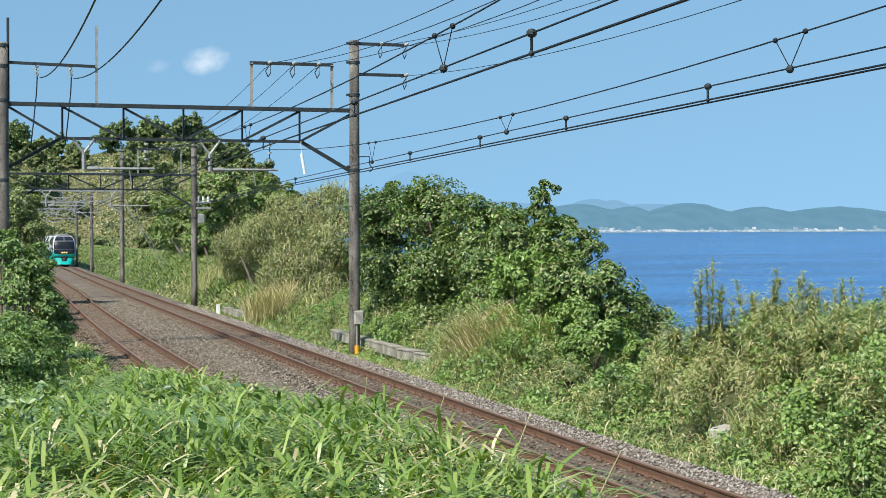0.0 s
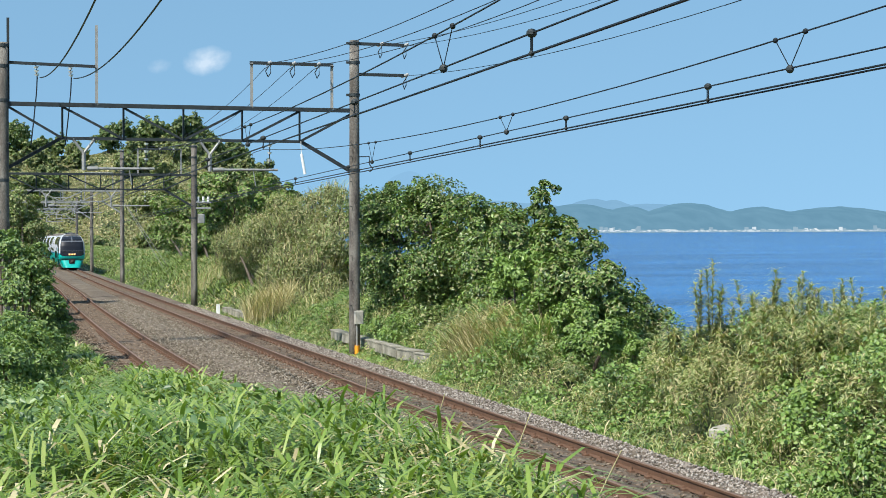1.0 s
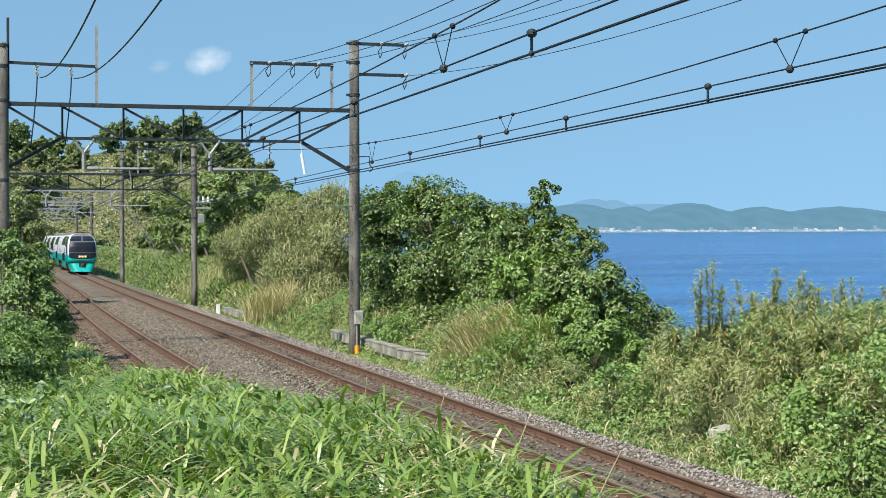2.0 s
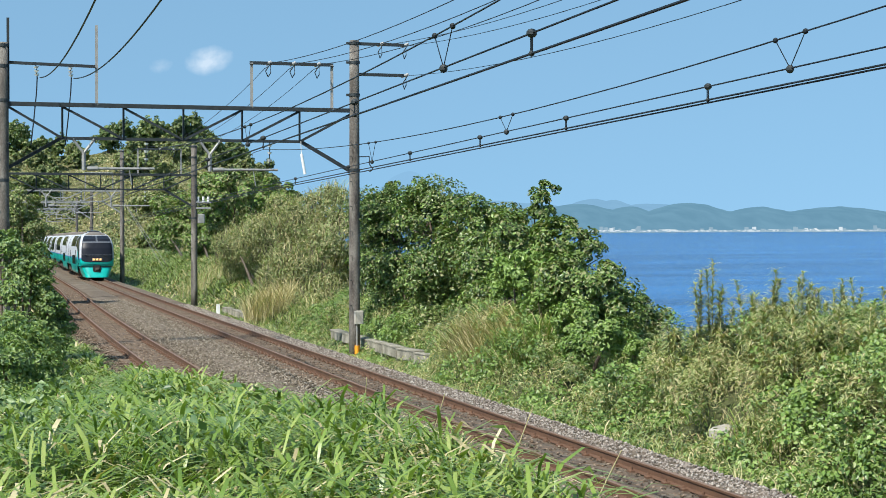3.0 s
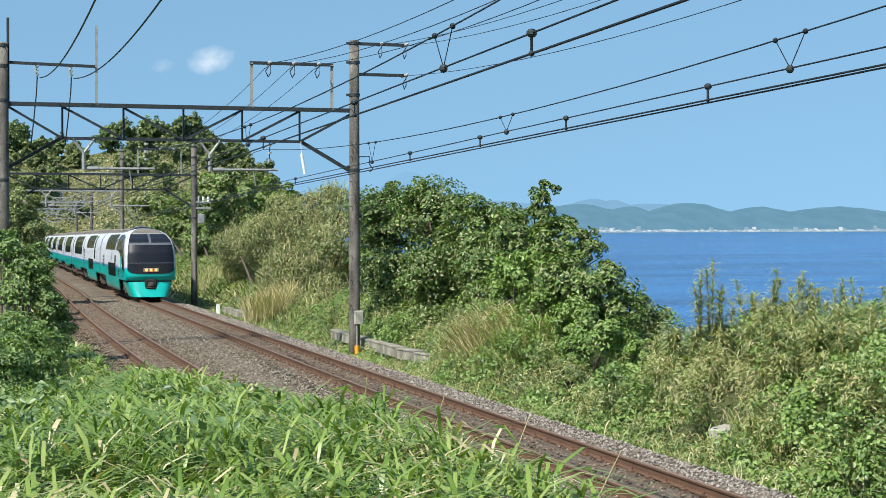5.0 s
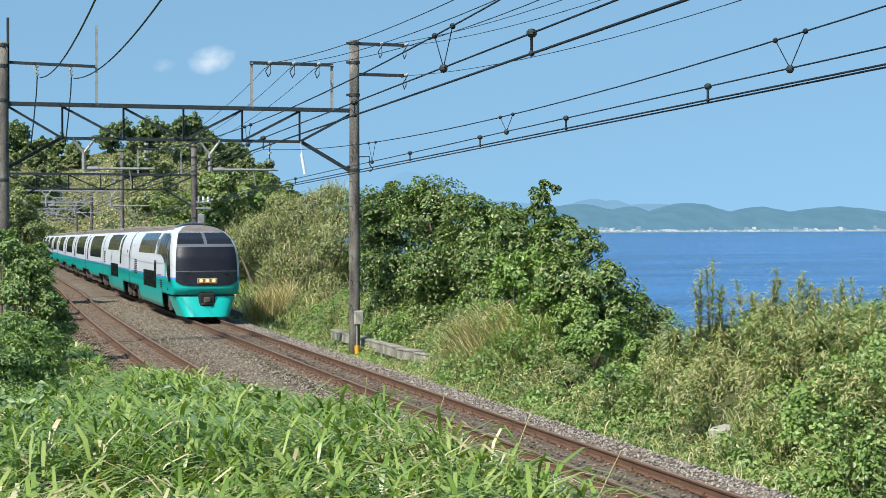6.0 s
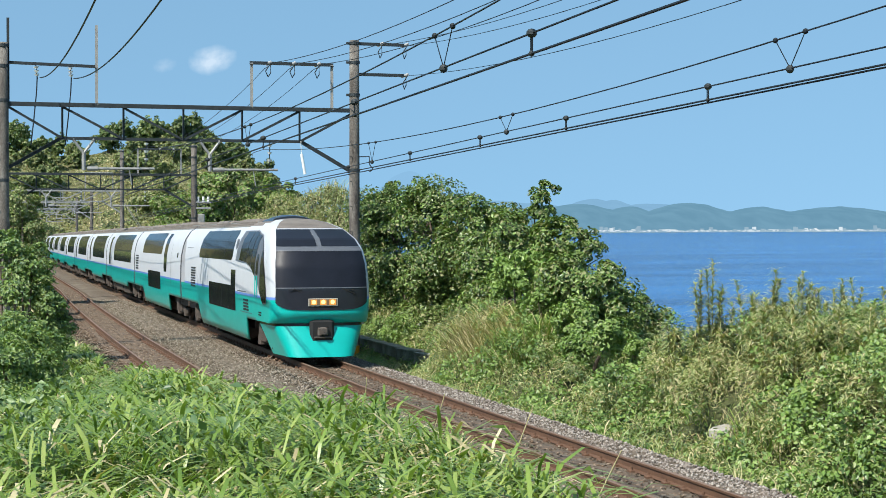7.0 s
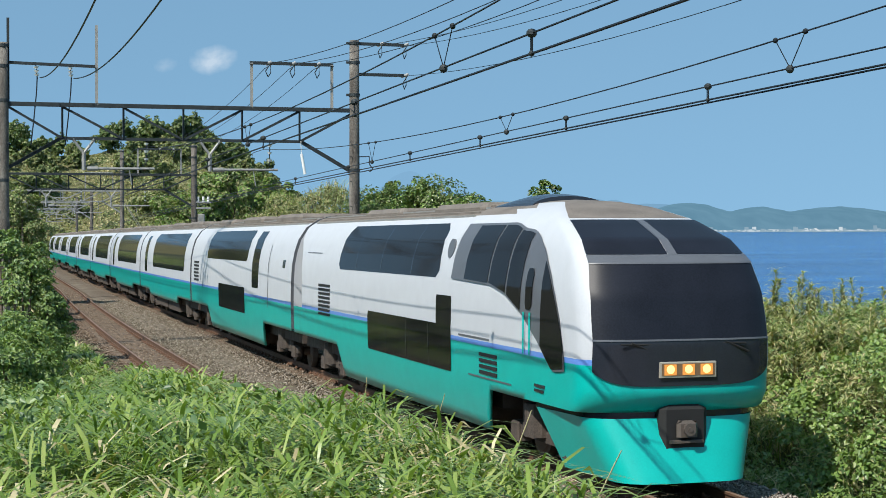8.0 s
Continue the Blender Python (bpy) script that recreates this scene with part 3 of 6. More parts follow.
def skirted(name, y0, y1, cuts, width, parent, label="", deep=0.39):
    """The lower flanks, teal, with openings over the bogies."""
    for side in (-1, 1):
        ys = sorted({y0, y1, *[e for a, b in cuts for e in (a, a + 0.35, b - 0.35, b)], *[y0 + (y1 - y0) * i / 24 for i in range(25)]})
        ys = [y for y in ys if y0 <= y <= y1]
        v, f = [], []
        for y in ys:
            low = deep
            for a, b in cuts:
                if a < y < b:
                    low = min(1.05, deep + 0.66 * min(1.0, min(y - a, b - y) / 0.35))
            for i in range(7):
                z = low + (1.70 - low) * i / 6
                v.append((side * width(y, z), y, z))
            for i in range(7):
                z = low + (1.70 - low) * i / 6
                v.append((side * (width(y, z) - 0.05), y, z))
        k = 14
        for j in range(len(ys) - 1):
            for i in range(6):
                for o, flip in ((0, side < 0), (7, side > 0)):
                    q = (j * k + o + i, (j + 1) * k + o + i, (j + 1) * k + o + i + 1, j * k + o + i + 1)
                    f.append(q if flip else q[::-1])
            f.append((j * k, j * k + 7, (j + 1) * k + 7, (j + 1) * k))
        part(name, mesh_of(name, v, f, TEAL, smooth=True), parent, label)


def whole(y, z):
    return half_width(z)


CAR = 19.62      # from the leading car's nose to its rear wall
PITCH = 20.0


ROOF_RIBS = [(x, 3.66 + 0.18 * (1.06 - x) / 0.28 if x > 0.78 else 3.84 + 0.09 * (0.78 - x) / 0.28) for x in (0.93, 0.84, 0.75, 0.66, 0.57)]


def lead_car():
    car = thing("train_car", "white and teal leading express car with raked black windscreen", "train car", "cars of the express train")
    zs = [z for z in ROWS if z >= 1.70]
    cols = [-(1 + d) for d in (18.0, 14, 10, 7, 5, 4, 3.2, 2.6, 2.0, 1.5, 1.0, 0.6, 0.25)] + [-1.0] + [-x / 14 for x in range(13, 0, -1)]
    cols = cols + [0.0] + [-c for c in reversed(cols)]

    def pt(z, c):
        x, y = lead_point(abs(c), z)
        return (math.copysign(x, c) if c else 0.0, min(y, CAR), z)

    def pick(z, c):
        if z < 1.70:
            return 1
        if z < 1.775:
            return 2
        if abs(c) < 0.62:
            return 3 if z > 3.64 else 0
        return 3 if z > (3.94 if abs(c) < 1.6 else 3.86 if abs(c) < 2.6 else 3.76) else 0
    part("body", skin("body", zs, cols, PAINT, pick, pt), car, "white upper body with a thin blue line")
    s = Shape()
    ring = [(half_width(z), z) for z in ROWS if z > 1.0]
    loop = [(x, CAR - 0.004, z) for x, z in ring] + [(-x, CAR - 0.004, z) for x, z in reversed(ring[:-1])]
    s.add(loop, [tuple(range(len(loop)))])
    part("end_wall", s.mesh("end_wall", WHITE), car)
    # the teal chin that carries the white body's front, and the plough below it
    zc = [1.06, 1.10, 1.18, 1.30, 1.38, 1.45, 1.55, 1.64, 1.70]
    cc = [-2.6, -2.2, -1.8, -1.4, -1.2] + [-x / 14 for x in range(14, 0, -1)]
    cc = cc + [0.0] + [-c for c in reversed(cc)]
    part("chin", skin("chin", zc, cc, TEAL, lambda z, c: 0, pt), car, "rounded teal front below the windscreen")
    skirted("skirt", 2.0, CAR, [(0.9, 4.3), (14.4, CAR + 1)], flank, car, "teal lower side with bogie openings")

    def plough_pt(z, c):
        t = min(1.0, abs(c))
        w = 0.98 + 0.30 * (z - 0.22) / 0.8
        a = t * math.pi / 2
        x = w * math.sin(a) ** 0.5
        back = 0.32 * (z - 0.22) / 0.8 - 0.12 + 0.75 * (1 - max(0.0, math.cos(a)) ** 0.62)
        if abs(c) > 1:
            back += (abs(c) - 1) * 1.0
            x += (abs(c) - 1) * 0.10
        return (math.copysign(x, c) if c else 0.0, back, z)
    zp = [0.15, 0.30, 0.45, 0.60, 0.75, 0.90, 0.98]
    cp = [-2.1, -1.6, -1.25] + [-x / 12 for x in range(12, 0, -1)]
    cp = cp + [0.0] + [-c for c in reversed(cp)]
    part("snow_plough", skin("snow_plough", zp, cp, TEAL, lambda z, c: 0, plough_pt), car, "bright teal pointed plough skirt")
    part("shadow_gap", skin("shadow_gap", [0.97, 1.07], cp, BLACK, lambda z, c: 0, lambda z, c: (plough_pt(0.98, c)[0] * 0.99, plough_pt(0.98, c)[1] + 0.03, z)), car, "black band between chin and plough")
    s = Shape()
    s.box((-0.34, 0.03, 0.58), (0.34, 0.75, 1.17), 0, 0.07)
    hatch = part("coupler_hatch", s.mesh("coupler_hatch", RUBBER), car, "black coupler opening")
    s = Shape()
    s.box((-0.15, -0.07, 0.74), (0.15, 0.02, 0.96), 0, 0.04)
    s.tube((0, -0.14, 0.85), (0, -0.05, 0.85), 0.085, 0.07, sides=14)
    s.tube((0, -0.15, 0.85), (0, -0.135, 0.85), 0.035, sides=10)
    s.box((-0.24, -0.04, 0.66), (0.24, 0.02, 0.70), 0, 0.01)
    part("coupler", s.mesh("coupler", STEEL), hatch, "rusty coupler head")

    def patch(name, u0, u1, z0, z1, mat, label="", off=0.020, smile=0.0, both=True):
        us = [u0 + (u1 - u0) * i / 20 for i in range(21)]
        rows = [i / 12 for i in range(13)]

        def p(t, u):
            low = z0 + smile * abs(u / max(abs(u0), abs(u1))) ** 3
            z = low + (z1 - low) * t
            x, y = nose(abs(u), z, off)
            return (math.copysign(x, u) if u else 0.0, y, z)
        return part(name, skin(name, rows, us, mat, lambda z, c: 0, p), car, label)
    edge = 0.645
    mask = patch("front_mask", -edge, edge, 1.42, 2.02, BLACK, "glossy black panel round the lamps", smile=0.20)
    shield = patch("windscreen", -edge, edge, 2.04, 3.03, SCREEN, "large raked tinted windscreen", off=0.020)
    patch("window_bar", -edge, edge, 3.032, 3.155, GREYBAR, off=0.026)
    for a, b in ((-edge, -0.008), (0.008, edge)):
        patch("roof_window", a, b, 3.16, 3.64, SCREEN, "tinted observation window above the cab", off=0.020)
    patch("window_post", -0.0075, 0.0075, 3.156, 3.64, GREYBAR, off=0.026)
    patch("window_sill", -edge, edge, 2.021, 2.045, GREYBAR, off=0.030)
    # lamps
    s = Shape()
    y = nose(0.1, 1.64)[1]
    s.box((-0.41, y - 0.045, 1.535), (0.41, y + 0.05, 1.745), 0, 0.01)
    case = part("lamp_housing", s.mesh("lamp_housing", LAMPCASE), car, "pale bezel with three lamps")
    s = Shape()
    s.box((-0.38, y - 0.052, 1.56), (0.38, y - 0.04, 1.72), 0)
    part("lamp_recess", s.mesh("lamp_recess", plain("lamp_recess", (0.24, 0.15, 0.08), 0.3, 0.3)), case)
    for x in (-0.26, 0.0, 0.26):
        s = Shape()
        s.box((x - 0.088, y - 0.060, 1.568), (x + 0.088, y - 0.048, 1.712), 0, 0.004)
        lamp = part("headlamp", s.mesh("headlamp", REFLECTOR), case, "lit amber headlamp reflector")
        s = Shape()
        s.tube((x, y - 0.072, 1.645), (x, y - 0.058, 1.645), 0.052, 0.058, 16)
        part("bulb", s.mesh("bulb", LAMPLIGHT), lamp)
    for x0, x1 in ((-0.9, -0.45), (-0.05, 0.40), (0.45, 0.9)):
        s = Shape()
        ya, yb = nose(0.25, 1.86)[1] - 0.02, nose(0.25, 1.97)[1] - 0.03
        s.tube((x1, ya, 1.86), (x0 + 0.1, yb, 2.0), 0.016, sides=6)
        s.tube((x0 - 0.05, yb + 0.0, 1.985), (x1 - 0.05, yb, 1.975), 0.012, sides=6)
        part("wiper", s.mesh("wiper", RUBBER), car)

    # the sweep of cab side windows below the white arch
    def arch(y):
        t = (y - 0.78) / (2.85 - 0.78)
        if t < 1:
            return 1.62 + (3.52 - 1.62) * max(0.0, 1 - (1 - t) ** 2.0) ** 0.62
        return 3.52 + 0.10 * smooth(2.85, 3.6, y)

    def sill(y):
        pts = [(0.78, 1.58), (1.25, 1.54), (1.75, 1.90), (2.4, 2.26), (3.2, 2.54), (3.9, 2.66), (6.2, 2.72)]
        for (a, za), (b, zb) in zip(pts, pts[1:]):
            if y <= b:
                return za + (zb - za) * (y - a) / (b - a)
        return 2.72
    for name, spans, mat, off, label in (("side_window_frame", [(0.79, 6.0)], GREYBAR, 0.022, "dark grey arched cab window surround"),
                                         ("cab_window", [(0.83, 1.66), (2.50, 3.10), (3.18, 3.95), (4.03, 5.25)], GLASS, 0.032, "tinted cab side window")):
        for a, b in spans:
            for side in (-1, 1):
                inset = 0.0 if name == "side_window_frame" else 0.035
                n = 26
                v, f = [], []
                for i in range(n + 1):
                    yy = a + (b - a) * i / n
                    lo, hi = sill(yy) + inset, max(sill(yy) + inset + 0.01, arch(yy) - inset)
                    for k in range(9):
                        z = lo + (hi - lo) * k / 8
                        v.append((side * (flank(max(yy, setback(z) + 0.62), z) + off), yy, z))
                for i in range(n):
                    for k in range(8):
                        q = (i * 9 + k, i * 9 + k + 1, (i + 1) * 9 + k + 1, (i + 1) * 9 + k)
                        f.append(q[::-1] if side > 0 else q)
                part(name, mesh_of(name, v, f, mat, smooth=True), car, label)
    panel("upper_window", 6.75, 14.7, 2.71, 3.64, GLASS, car, flank, label="long curved tinted upper-deck window", slant=(0.30, -0.15), r=0.22)
    for y in (8.6, 10.9, 13.0):
        panel("window_mullion", y, y + 0.05, 2.74, 3.60, BLACK, car, flank, 0.009, r=0.0)
    for y in (7.3, 8.8, 10.3):
        panel("window_mullion", y, y + 0.05, 1.20, 1.90, BLACK, car, flank, 0.011, r=0.0)
    panel("lower_window", 5.95, 11.8, 1.17, 1.93, GLASS, car, flank, 0.008, "tinted lower-deck window set in the teal band", r=0.03)
    panel("lower_window_tab", 5.95, 6.85, 1.93, 2.42, GLASS, car, flank, 0.008, slant=(0, 0.0), r=0.02)
    louvres(car, 15.4, 16.6, 1.62, 2.36, 8, flank)
    louvres(car, 3.55, 4.4, 1.25, 1.62, 4, flank)
    panel("service_door_line", 3.9, 5.5, 1.80, 1.83, GREYBAR, car, flank, 0.008, r=0.0)
    for yy in (2.05, 2.30):
        for side in (-1, 1):
            s = Shape()
            s.tube((side * (flank(yy, 1.7) + 0.04), yy, 1.72), (side * (flank(yy, 2.3) + 0.04), yy, 2.32), 0.014, sides=6)
            part("handrail", s.mesh("handrail", TEAL), car)
    for side in (-1, 1):
        s = Shape()
        w = flank(6.35, 3.2)
        s.tube((side * (w - 0.02), 6.35, 3.2), (side * (w + 0.022), 6.35, 3.21), 0.17, sides=20)
        part("emblem_disc", s.mesh("emblem_disc", GREYBAR), car, "plain dark grey round badge")
        for k in range(2):
            s = Shape()
            z = 1.30 - 0.07 * k
            s.box((side * flank(1.9, z) - 0.012, 1.55 + 0.05 * k, z - 0.02), (side * flank(1.9, z) + 0.012, 1.95, z + 0.02))
            part("lettering_bar", s.mesh("lettering_bar", BLACK), car, "dark bar of small lettering")
    panel("grab_rail", 2.9, 5.0, 1.20, 1.225, GREYBAR, car, flank, 0.010, r=0.0)
    panel("roof_seam", 16.6, 18.3, 3.03, 3.05, GREYBAR, car, flank, 0.006, r=0.0)
    # cab door pane
    panel("cab_door_window", 2.02, 2.28, 2.36, 2.95, GLASS, car, flank, 0.036, r=0.05)
    s = Shape()
    fair = []
    for k in range(9):
        t = k / 8
        y = 4.3 + 1.9 * t
        h = 0.16 * math.sin(math.pi * min(1.0, 0.12 + 0.88 * t) ** 0.8) + 0.02
        fair += [(0.62 * math.cos(math.pi * i / 12), y, 3.88 + (0.09 + 0.7 * h) * math.sin(math.pi * i / 12)) for i in range(13)]
    s.add(fair, [(k * 13 + i, k * 13 + i + 1, (k + 1) * 13 + i + 1, (k + 1) * 13 + i) for k in range(8) for i in range(12)] + [tuple(range(12, -1, -1)), tuple(range(8 * 13, 9 * 13))])
    part("roof_fairing", s.mesh("roof_fairing", BLACK), car, "dark roof fairing")
    roof_units(car, [(6.5, 9.5, 0.015, ROOF), (12.0, 15.0, 0.015, ROOF)])
    for side in (-1, 1):
        s = Shape()
        for x, z in ROOF_RIBS:
            s = Shape()
            s.box((side * x - 0.014, 6.3, z - 0.03), (side * x + 0.014, CAR - 0.3, z + 0.028))
            part("roof_rib", s.mesh("roof_rib", PALEIRON if x in (0.66, 0.93) else ROOF), car)
    underframe(car, 4.2, CAR - 0.1, [(5.0, 14.0, 0.40)])
    bogie(car, 2.75)
    bogie(car, 16.9)
    return car


def following_car(kind):
    label = ("white and teal double-deck express car" if kind == 1 else "white and teal express car with long tinted windows")
    car = thing("train_car", label, "train car", "cars of the express train")
    rows = [z for z in ROWS if z >= 1.70]
    half = [(half_width(z), z) for z in rows]
    ring = [(-x, z) for x, z in half[:-1]] + [(x, z) for x, z in reversed(half)]
    v, f, m = [], [], []
    for y in (0.0, 6.5, 13.0, CAR):
        v += [(x, y, z) for x, z in ring]
    w = len(ring)
    for j in range(3):
        for i in range(w - 1):
            f.append((j * w + i, (j + 1) * w + i, (j + 1) * w + i + 1, j * w + i + 1))
            m.append(body_band((ring[i][1] + ring[i + 1][1]) / 2))
    part("body", mesh_of("body", v, f, PAINT, m, smooth=True), car, "white upper body with a thin blue line")
    for y in (0.004, CAR - 0.004):
        s = Shape()
        high = [z for z in ROWS if z > 1.0]
        loop = [(half_width(z), y, z) for z in high] + [(-half_width(z), y, z) for z in reversed(high[:-1])]
        s.add(loop, [tuple(range(len(loop)))])
        part("end_wall", s.mesh("end_wall", GREYBAR), car)
    cuts = [(-1, 4.6), (CAR - 4.6, CAR + 1)]
    skirted("skirt", 0.0, CAR, cuts, whole, car, "teal lower side with bogie openings", 0.39 if kind == 1 else 0.80)
    if kind == 1:
        panel("upper_window", 7.0, 15.6, 2.71, 3.62, GLASS, car, whole, label="long curved tinted window", r=0.12)
        panel("lower_window", 7.3, 12.6, 1.17, 1.93, GLASS, car, whole, 0.008, "tinted lower-deck window set in the teal band", r=0.03)
        panel("door_window", 4.9, 6.0, 1.98, 3.58, GLASS, car, whole, 0.008, r=0.05)
        panel("door_seam", 3.3, 3.35, 1.5, 3.2, GREYBAR, car, whole, 0.008, r=0.0)
        panel("door_plate", 0.9, 1.25, 2.62, 2.82, BLACK, car, whole, 0.008, r=0.02)
        louvres(car, 17.6, 18.8, 1.85, 2.6, 6, whole)
    else:
        panel("long_window", 1.9, 13.6, 2.12, 3.58, GLASS, car, whole, label="long tall tinted window", r=0.15)
        panel("door_window", 16.2, 17.3, 1.85, 3.5, GLASS, car, whole, 0.008, r=0.05)
    roof_units(car, [(2.5, 6.0, 0.07, ROOF), (8.5, 12.0, 0.07, ROOF), (14.5, 17.5, 0.05, ROOF)])
    for side in (-1, 1):
        s = Shape()
        for x, z in ROOF_RIBS:
            s = Shape()
            s.box((side * x - 0.014, 0.3, z - 0.03), (side * x + 0.014, CAR - 0.3, z + 0.028))
            part("roof_rib", s.mesh("roof_rib", PALEIRON if x in (0.66, 0.93) else ROOF), car)
    s = Shape()
    s.box((-0.62, -0.34, 1.1), (0.62, 0.0, 3.3), 0, 0.04)
    part("gangway", s.mesh("gangway", RUBBER), car, "black rubber gangway")
    underframe(car, 0.1, CAR - 0.1, [(5.2, 9.0, 0.40), (9.6, 14.2, 0.42)])
    bogie(car, 2.75)
    bogie(car, CAR - 2.75)
    return car


SPEED, ARRIVAL = 23.1, 19.15    # metres a second; where the nose stands at 8 s


def car_pose(front):
    """A car whose front stands at that place of the line: front and rear stay over the rails."""
    a, b = front + 2.5, front + 17.0
    xa, xb = right_x(a), right_x(b)
    yaw = math.degrees(math.atan2(-(xb - xa), b - a))
    x = xa - (xb - xa) / (b - a) * 2.5
    return pose(x, front, rail_z(front), -math.degrees(math.atan(FALL)), 0, yaw)


CARS = [lead_car(), following_car(1)]
CARS.append(following_car(2))
for k in range(7):
    CARS.append(copy_thing(CARS[2], pose(0, 300, 0)))


def motions():
    for k, car in enumerate(CARS):
        rows = []
        for i in range(17):
            t = i * 0.5
            rows.append((t, car_pose(ARRIVAL + SPEED * (8.0 - t) + k * PITCH)))
        walk(car, rows)
    for ob, rows in CLOUDS:
        walk(ob, rows)


# ---- overhead line ----
SPAN, FIRST = 43.0, 9.5


def support_y(k):
    return FIRST + SPAN * k


def concrete_pole(parent, x, y, z0, z1, r):
    s = Shape()
    s.path([(x, y, z0 + (z1 - z0) * i / 8) for i in range(9)], [r * (1.06 - 0.16 * i / 8) for i in range(9)], 14)
    pole = part("pole", s.mesh("pole", POLE, True), parent, "weathered grey concrete pole")
    for z in (z1 - 0.1, z1 - 0.75, z1 - 1.85, z1 - 4.4):
        s = Shape()
        s.tube((x, y, z - 0.05), (x, y, z + 0.05), r * 1.02, sides=14)
        s.box((x - r - 0.10, y - 0.04, z - 0.04), (x - r * 0.9, y + 0.04, z + 0.04), 0, 0.01)
        part("clamp", s.mesh("clamp", IRON), pole)
    for i in range(14):
        z = z0 + 2.0 + i * 0.42
        a = 0.9 if i % 2 else 2.3
        s = Shape()
        s.tube((x + math.cos(a) * r * 0.9, y - math.sin(a) * r * 0.9, z), (x + math.cos(a) * (r + 0.13), y - math.sin(a) * (r + 0.13), z), 0.013, sides=5)
        part("step_bolt", s.mesh("step_bolt", IRON), pole)
    return pole


def insulator_string(parent, a, b, discs=3, mat=PORCELAIN):
    a, b = Vector(a), Vector(b)
    s = Shape()
    s.tube(a, b, 0.018, sides=6)
    for i in range(discs):
        p = a + (b - a) * ((i + 0.7) / (discs + 0.4))
        d = (b - a).normalized() * 0.035
        s.tube(p - d, p + d, 0.085, 0.045, 10, 1)
    part("insulator", s.mesh("insulator", [IRON, mat]), parent, "white porcelain insulator")


def gantry(k, xl, xr, top_l, top_r, beam, low, near):
    """A portal over both tracks: two poles, a truss, wire frames on top and arms for the wires."""
    y = support_y(k)
    label = "concrete-poled catenary portal with dark lattice beam" if near else "farther catenary portal with grey steel beam"
    g = thing("catenary_portal", label, "catenary mast", "catenary portals over the tracks", at=(0, y, 0))
    base = rail_z(y) - 0.9
    mat = IRON if near else (PALEIRON if k > 2 else IRON)
    concrete_pole(g, xr, 0, base, top_r, 0.185)
    concrete_pole(g, xl, 0, base - 0.1, top_l, 0.185)
    w = 0.08

    def bar(name, a, b, size=w, m=None):
        s = Shape()
        s.angle_bar((a[0], 0, a[1]), (b[0], 0, b[1]), size)
        part(name, s.mesh(name, m or mat), g)
    bar("top_chord", (xl + 0.05, beam), (xr + 0.15, beam), 0.13)
    s = Shape()
    s.box((xl, -0.035, beam - 0.07), (xr + 0.12, 0.035, beam + 0.07), 0, 0.01)
    part("beam_web", s.mesh("beam_web", mat), g)
    step = (xr - xl) * 0.169
    nodes = [xl + (xr - xl) * 0.16 + step * i for i in range(5)]
    bar("bottom_chord", (nodes[0] - 0.05, low), (nodes[-1] + 0.12, low), 0.10)
    for x in nodes:
        bar("post", (x, beam - 0.05), (x, low), 0.07)
    tops = [xl + 0.1, nodes[0], nodes[1]]
    for a, b in zip(tops, nodes[:3]):
        bar("diagonal", (a, beam - 0.06), (b, low))
    tops = [nodes[3], nodes[4], xr]
    for a, b in zip(nodes[2:], tops):
        bar("diagonal", (a, low), (b, beam - 0.06))
    bar("knee_brace", (nodes[4] + 0.05, low), (xr, low - 1.05), 0.13)
    bar("knee_brace", (nodes[0] - 0.05, low), (xl, low - 1.05), 0.11)
    # the brackets that steady the contact wires
    for c, side in ((left_x(y), 1), (right_x(y), 1)):
        x = c - 1.65
        arms = Shape()
        for d in (-0.34, 0.34):
            arms.tube((x + d, 0, low - 0.02), (x, 0, low - 0.48), 0.045, sides=8)
        arms.tube((x, 0, low - 0.45), (x, 0, low - 1.03), 0.065, sides=8)
        b = part("drop_bracket", arms.mesh("drop_bracket", PALEIRON), g, "pale forked steel bracket")
        s = Shape()
        s.tube((x + 0.1, 0, low - 0.98), (x + 0.45, 0, low - 0.97), 0.075, sides=10)
        s.tube((x + 0.45, 0, low - 0.97), (c + 0.62, 0, low - 0.96), 0.042, sides=8)
        s.tube((c - 0.2, 0, low - 0.96), (c - 0.12, 0, low - 1.5), 0.018, sides=6)
        part("steady_arm", s.mesh("steady_arm", PALEIRON), b, "pale horizontal steady tube")
        insulator_string(g, (c + 0.36, 0, low + 0.02), (c + 0.34, 0, low - 0.82), 3)
    # frames for the feeder wires
    fl, fr = nodes[3] + 0.32, xr - 0.78
    h = beam + 1.53
    bar("frame_post", (fl, beam), (fl, h), 0.085, PALEIRON)
    bar("frame_post", (fr, beam), (fr, h), 0.085, PALEIRON)
    bar("frame_bar", (fl - 0.06, h), (fr + 0.06, h), 0.11)
    for f in (0.21, 0.51, 0.82):
        x = fl + (fr - fl) * f
        s = Shape()
        for sgn in (-1, 1):
            for i in range(3):
                s.tube((x, sgn * (0.12 + i * 0.11), h), (x, sgn * (0.19 + i * 0.11), h - 0.02), 0.055, 0.035, 10, 1)
        s.path([(x, -0.42, h - 0.03), (x - 0.16, -0.30, h - 0.30), (x - 0.02, 0, h - 0.46), (x + 0.12, 0.30, h - 0.30), (x + 0.14, 0.42, h - 0.03)], 0.017)
        part("insulator", s.mesh("insulator", [IRON, GREYPORCELAIN]), g, "double strain insulator with a jumper loop")
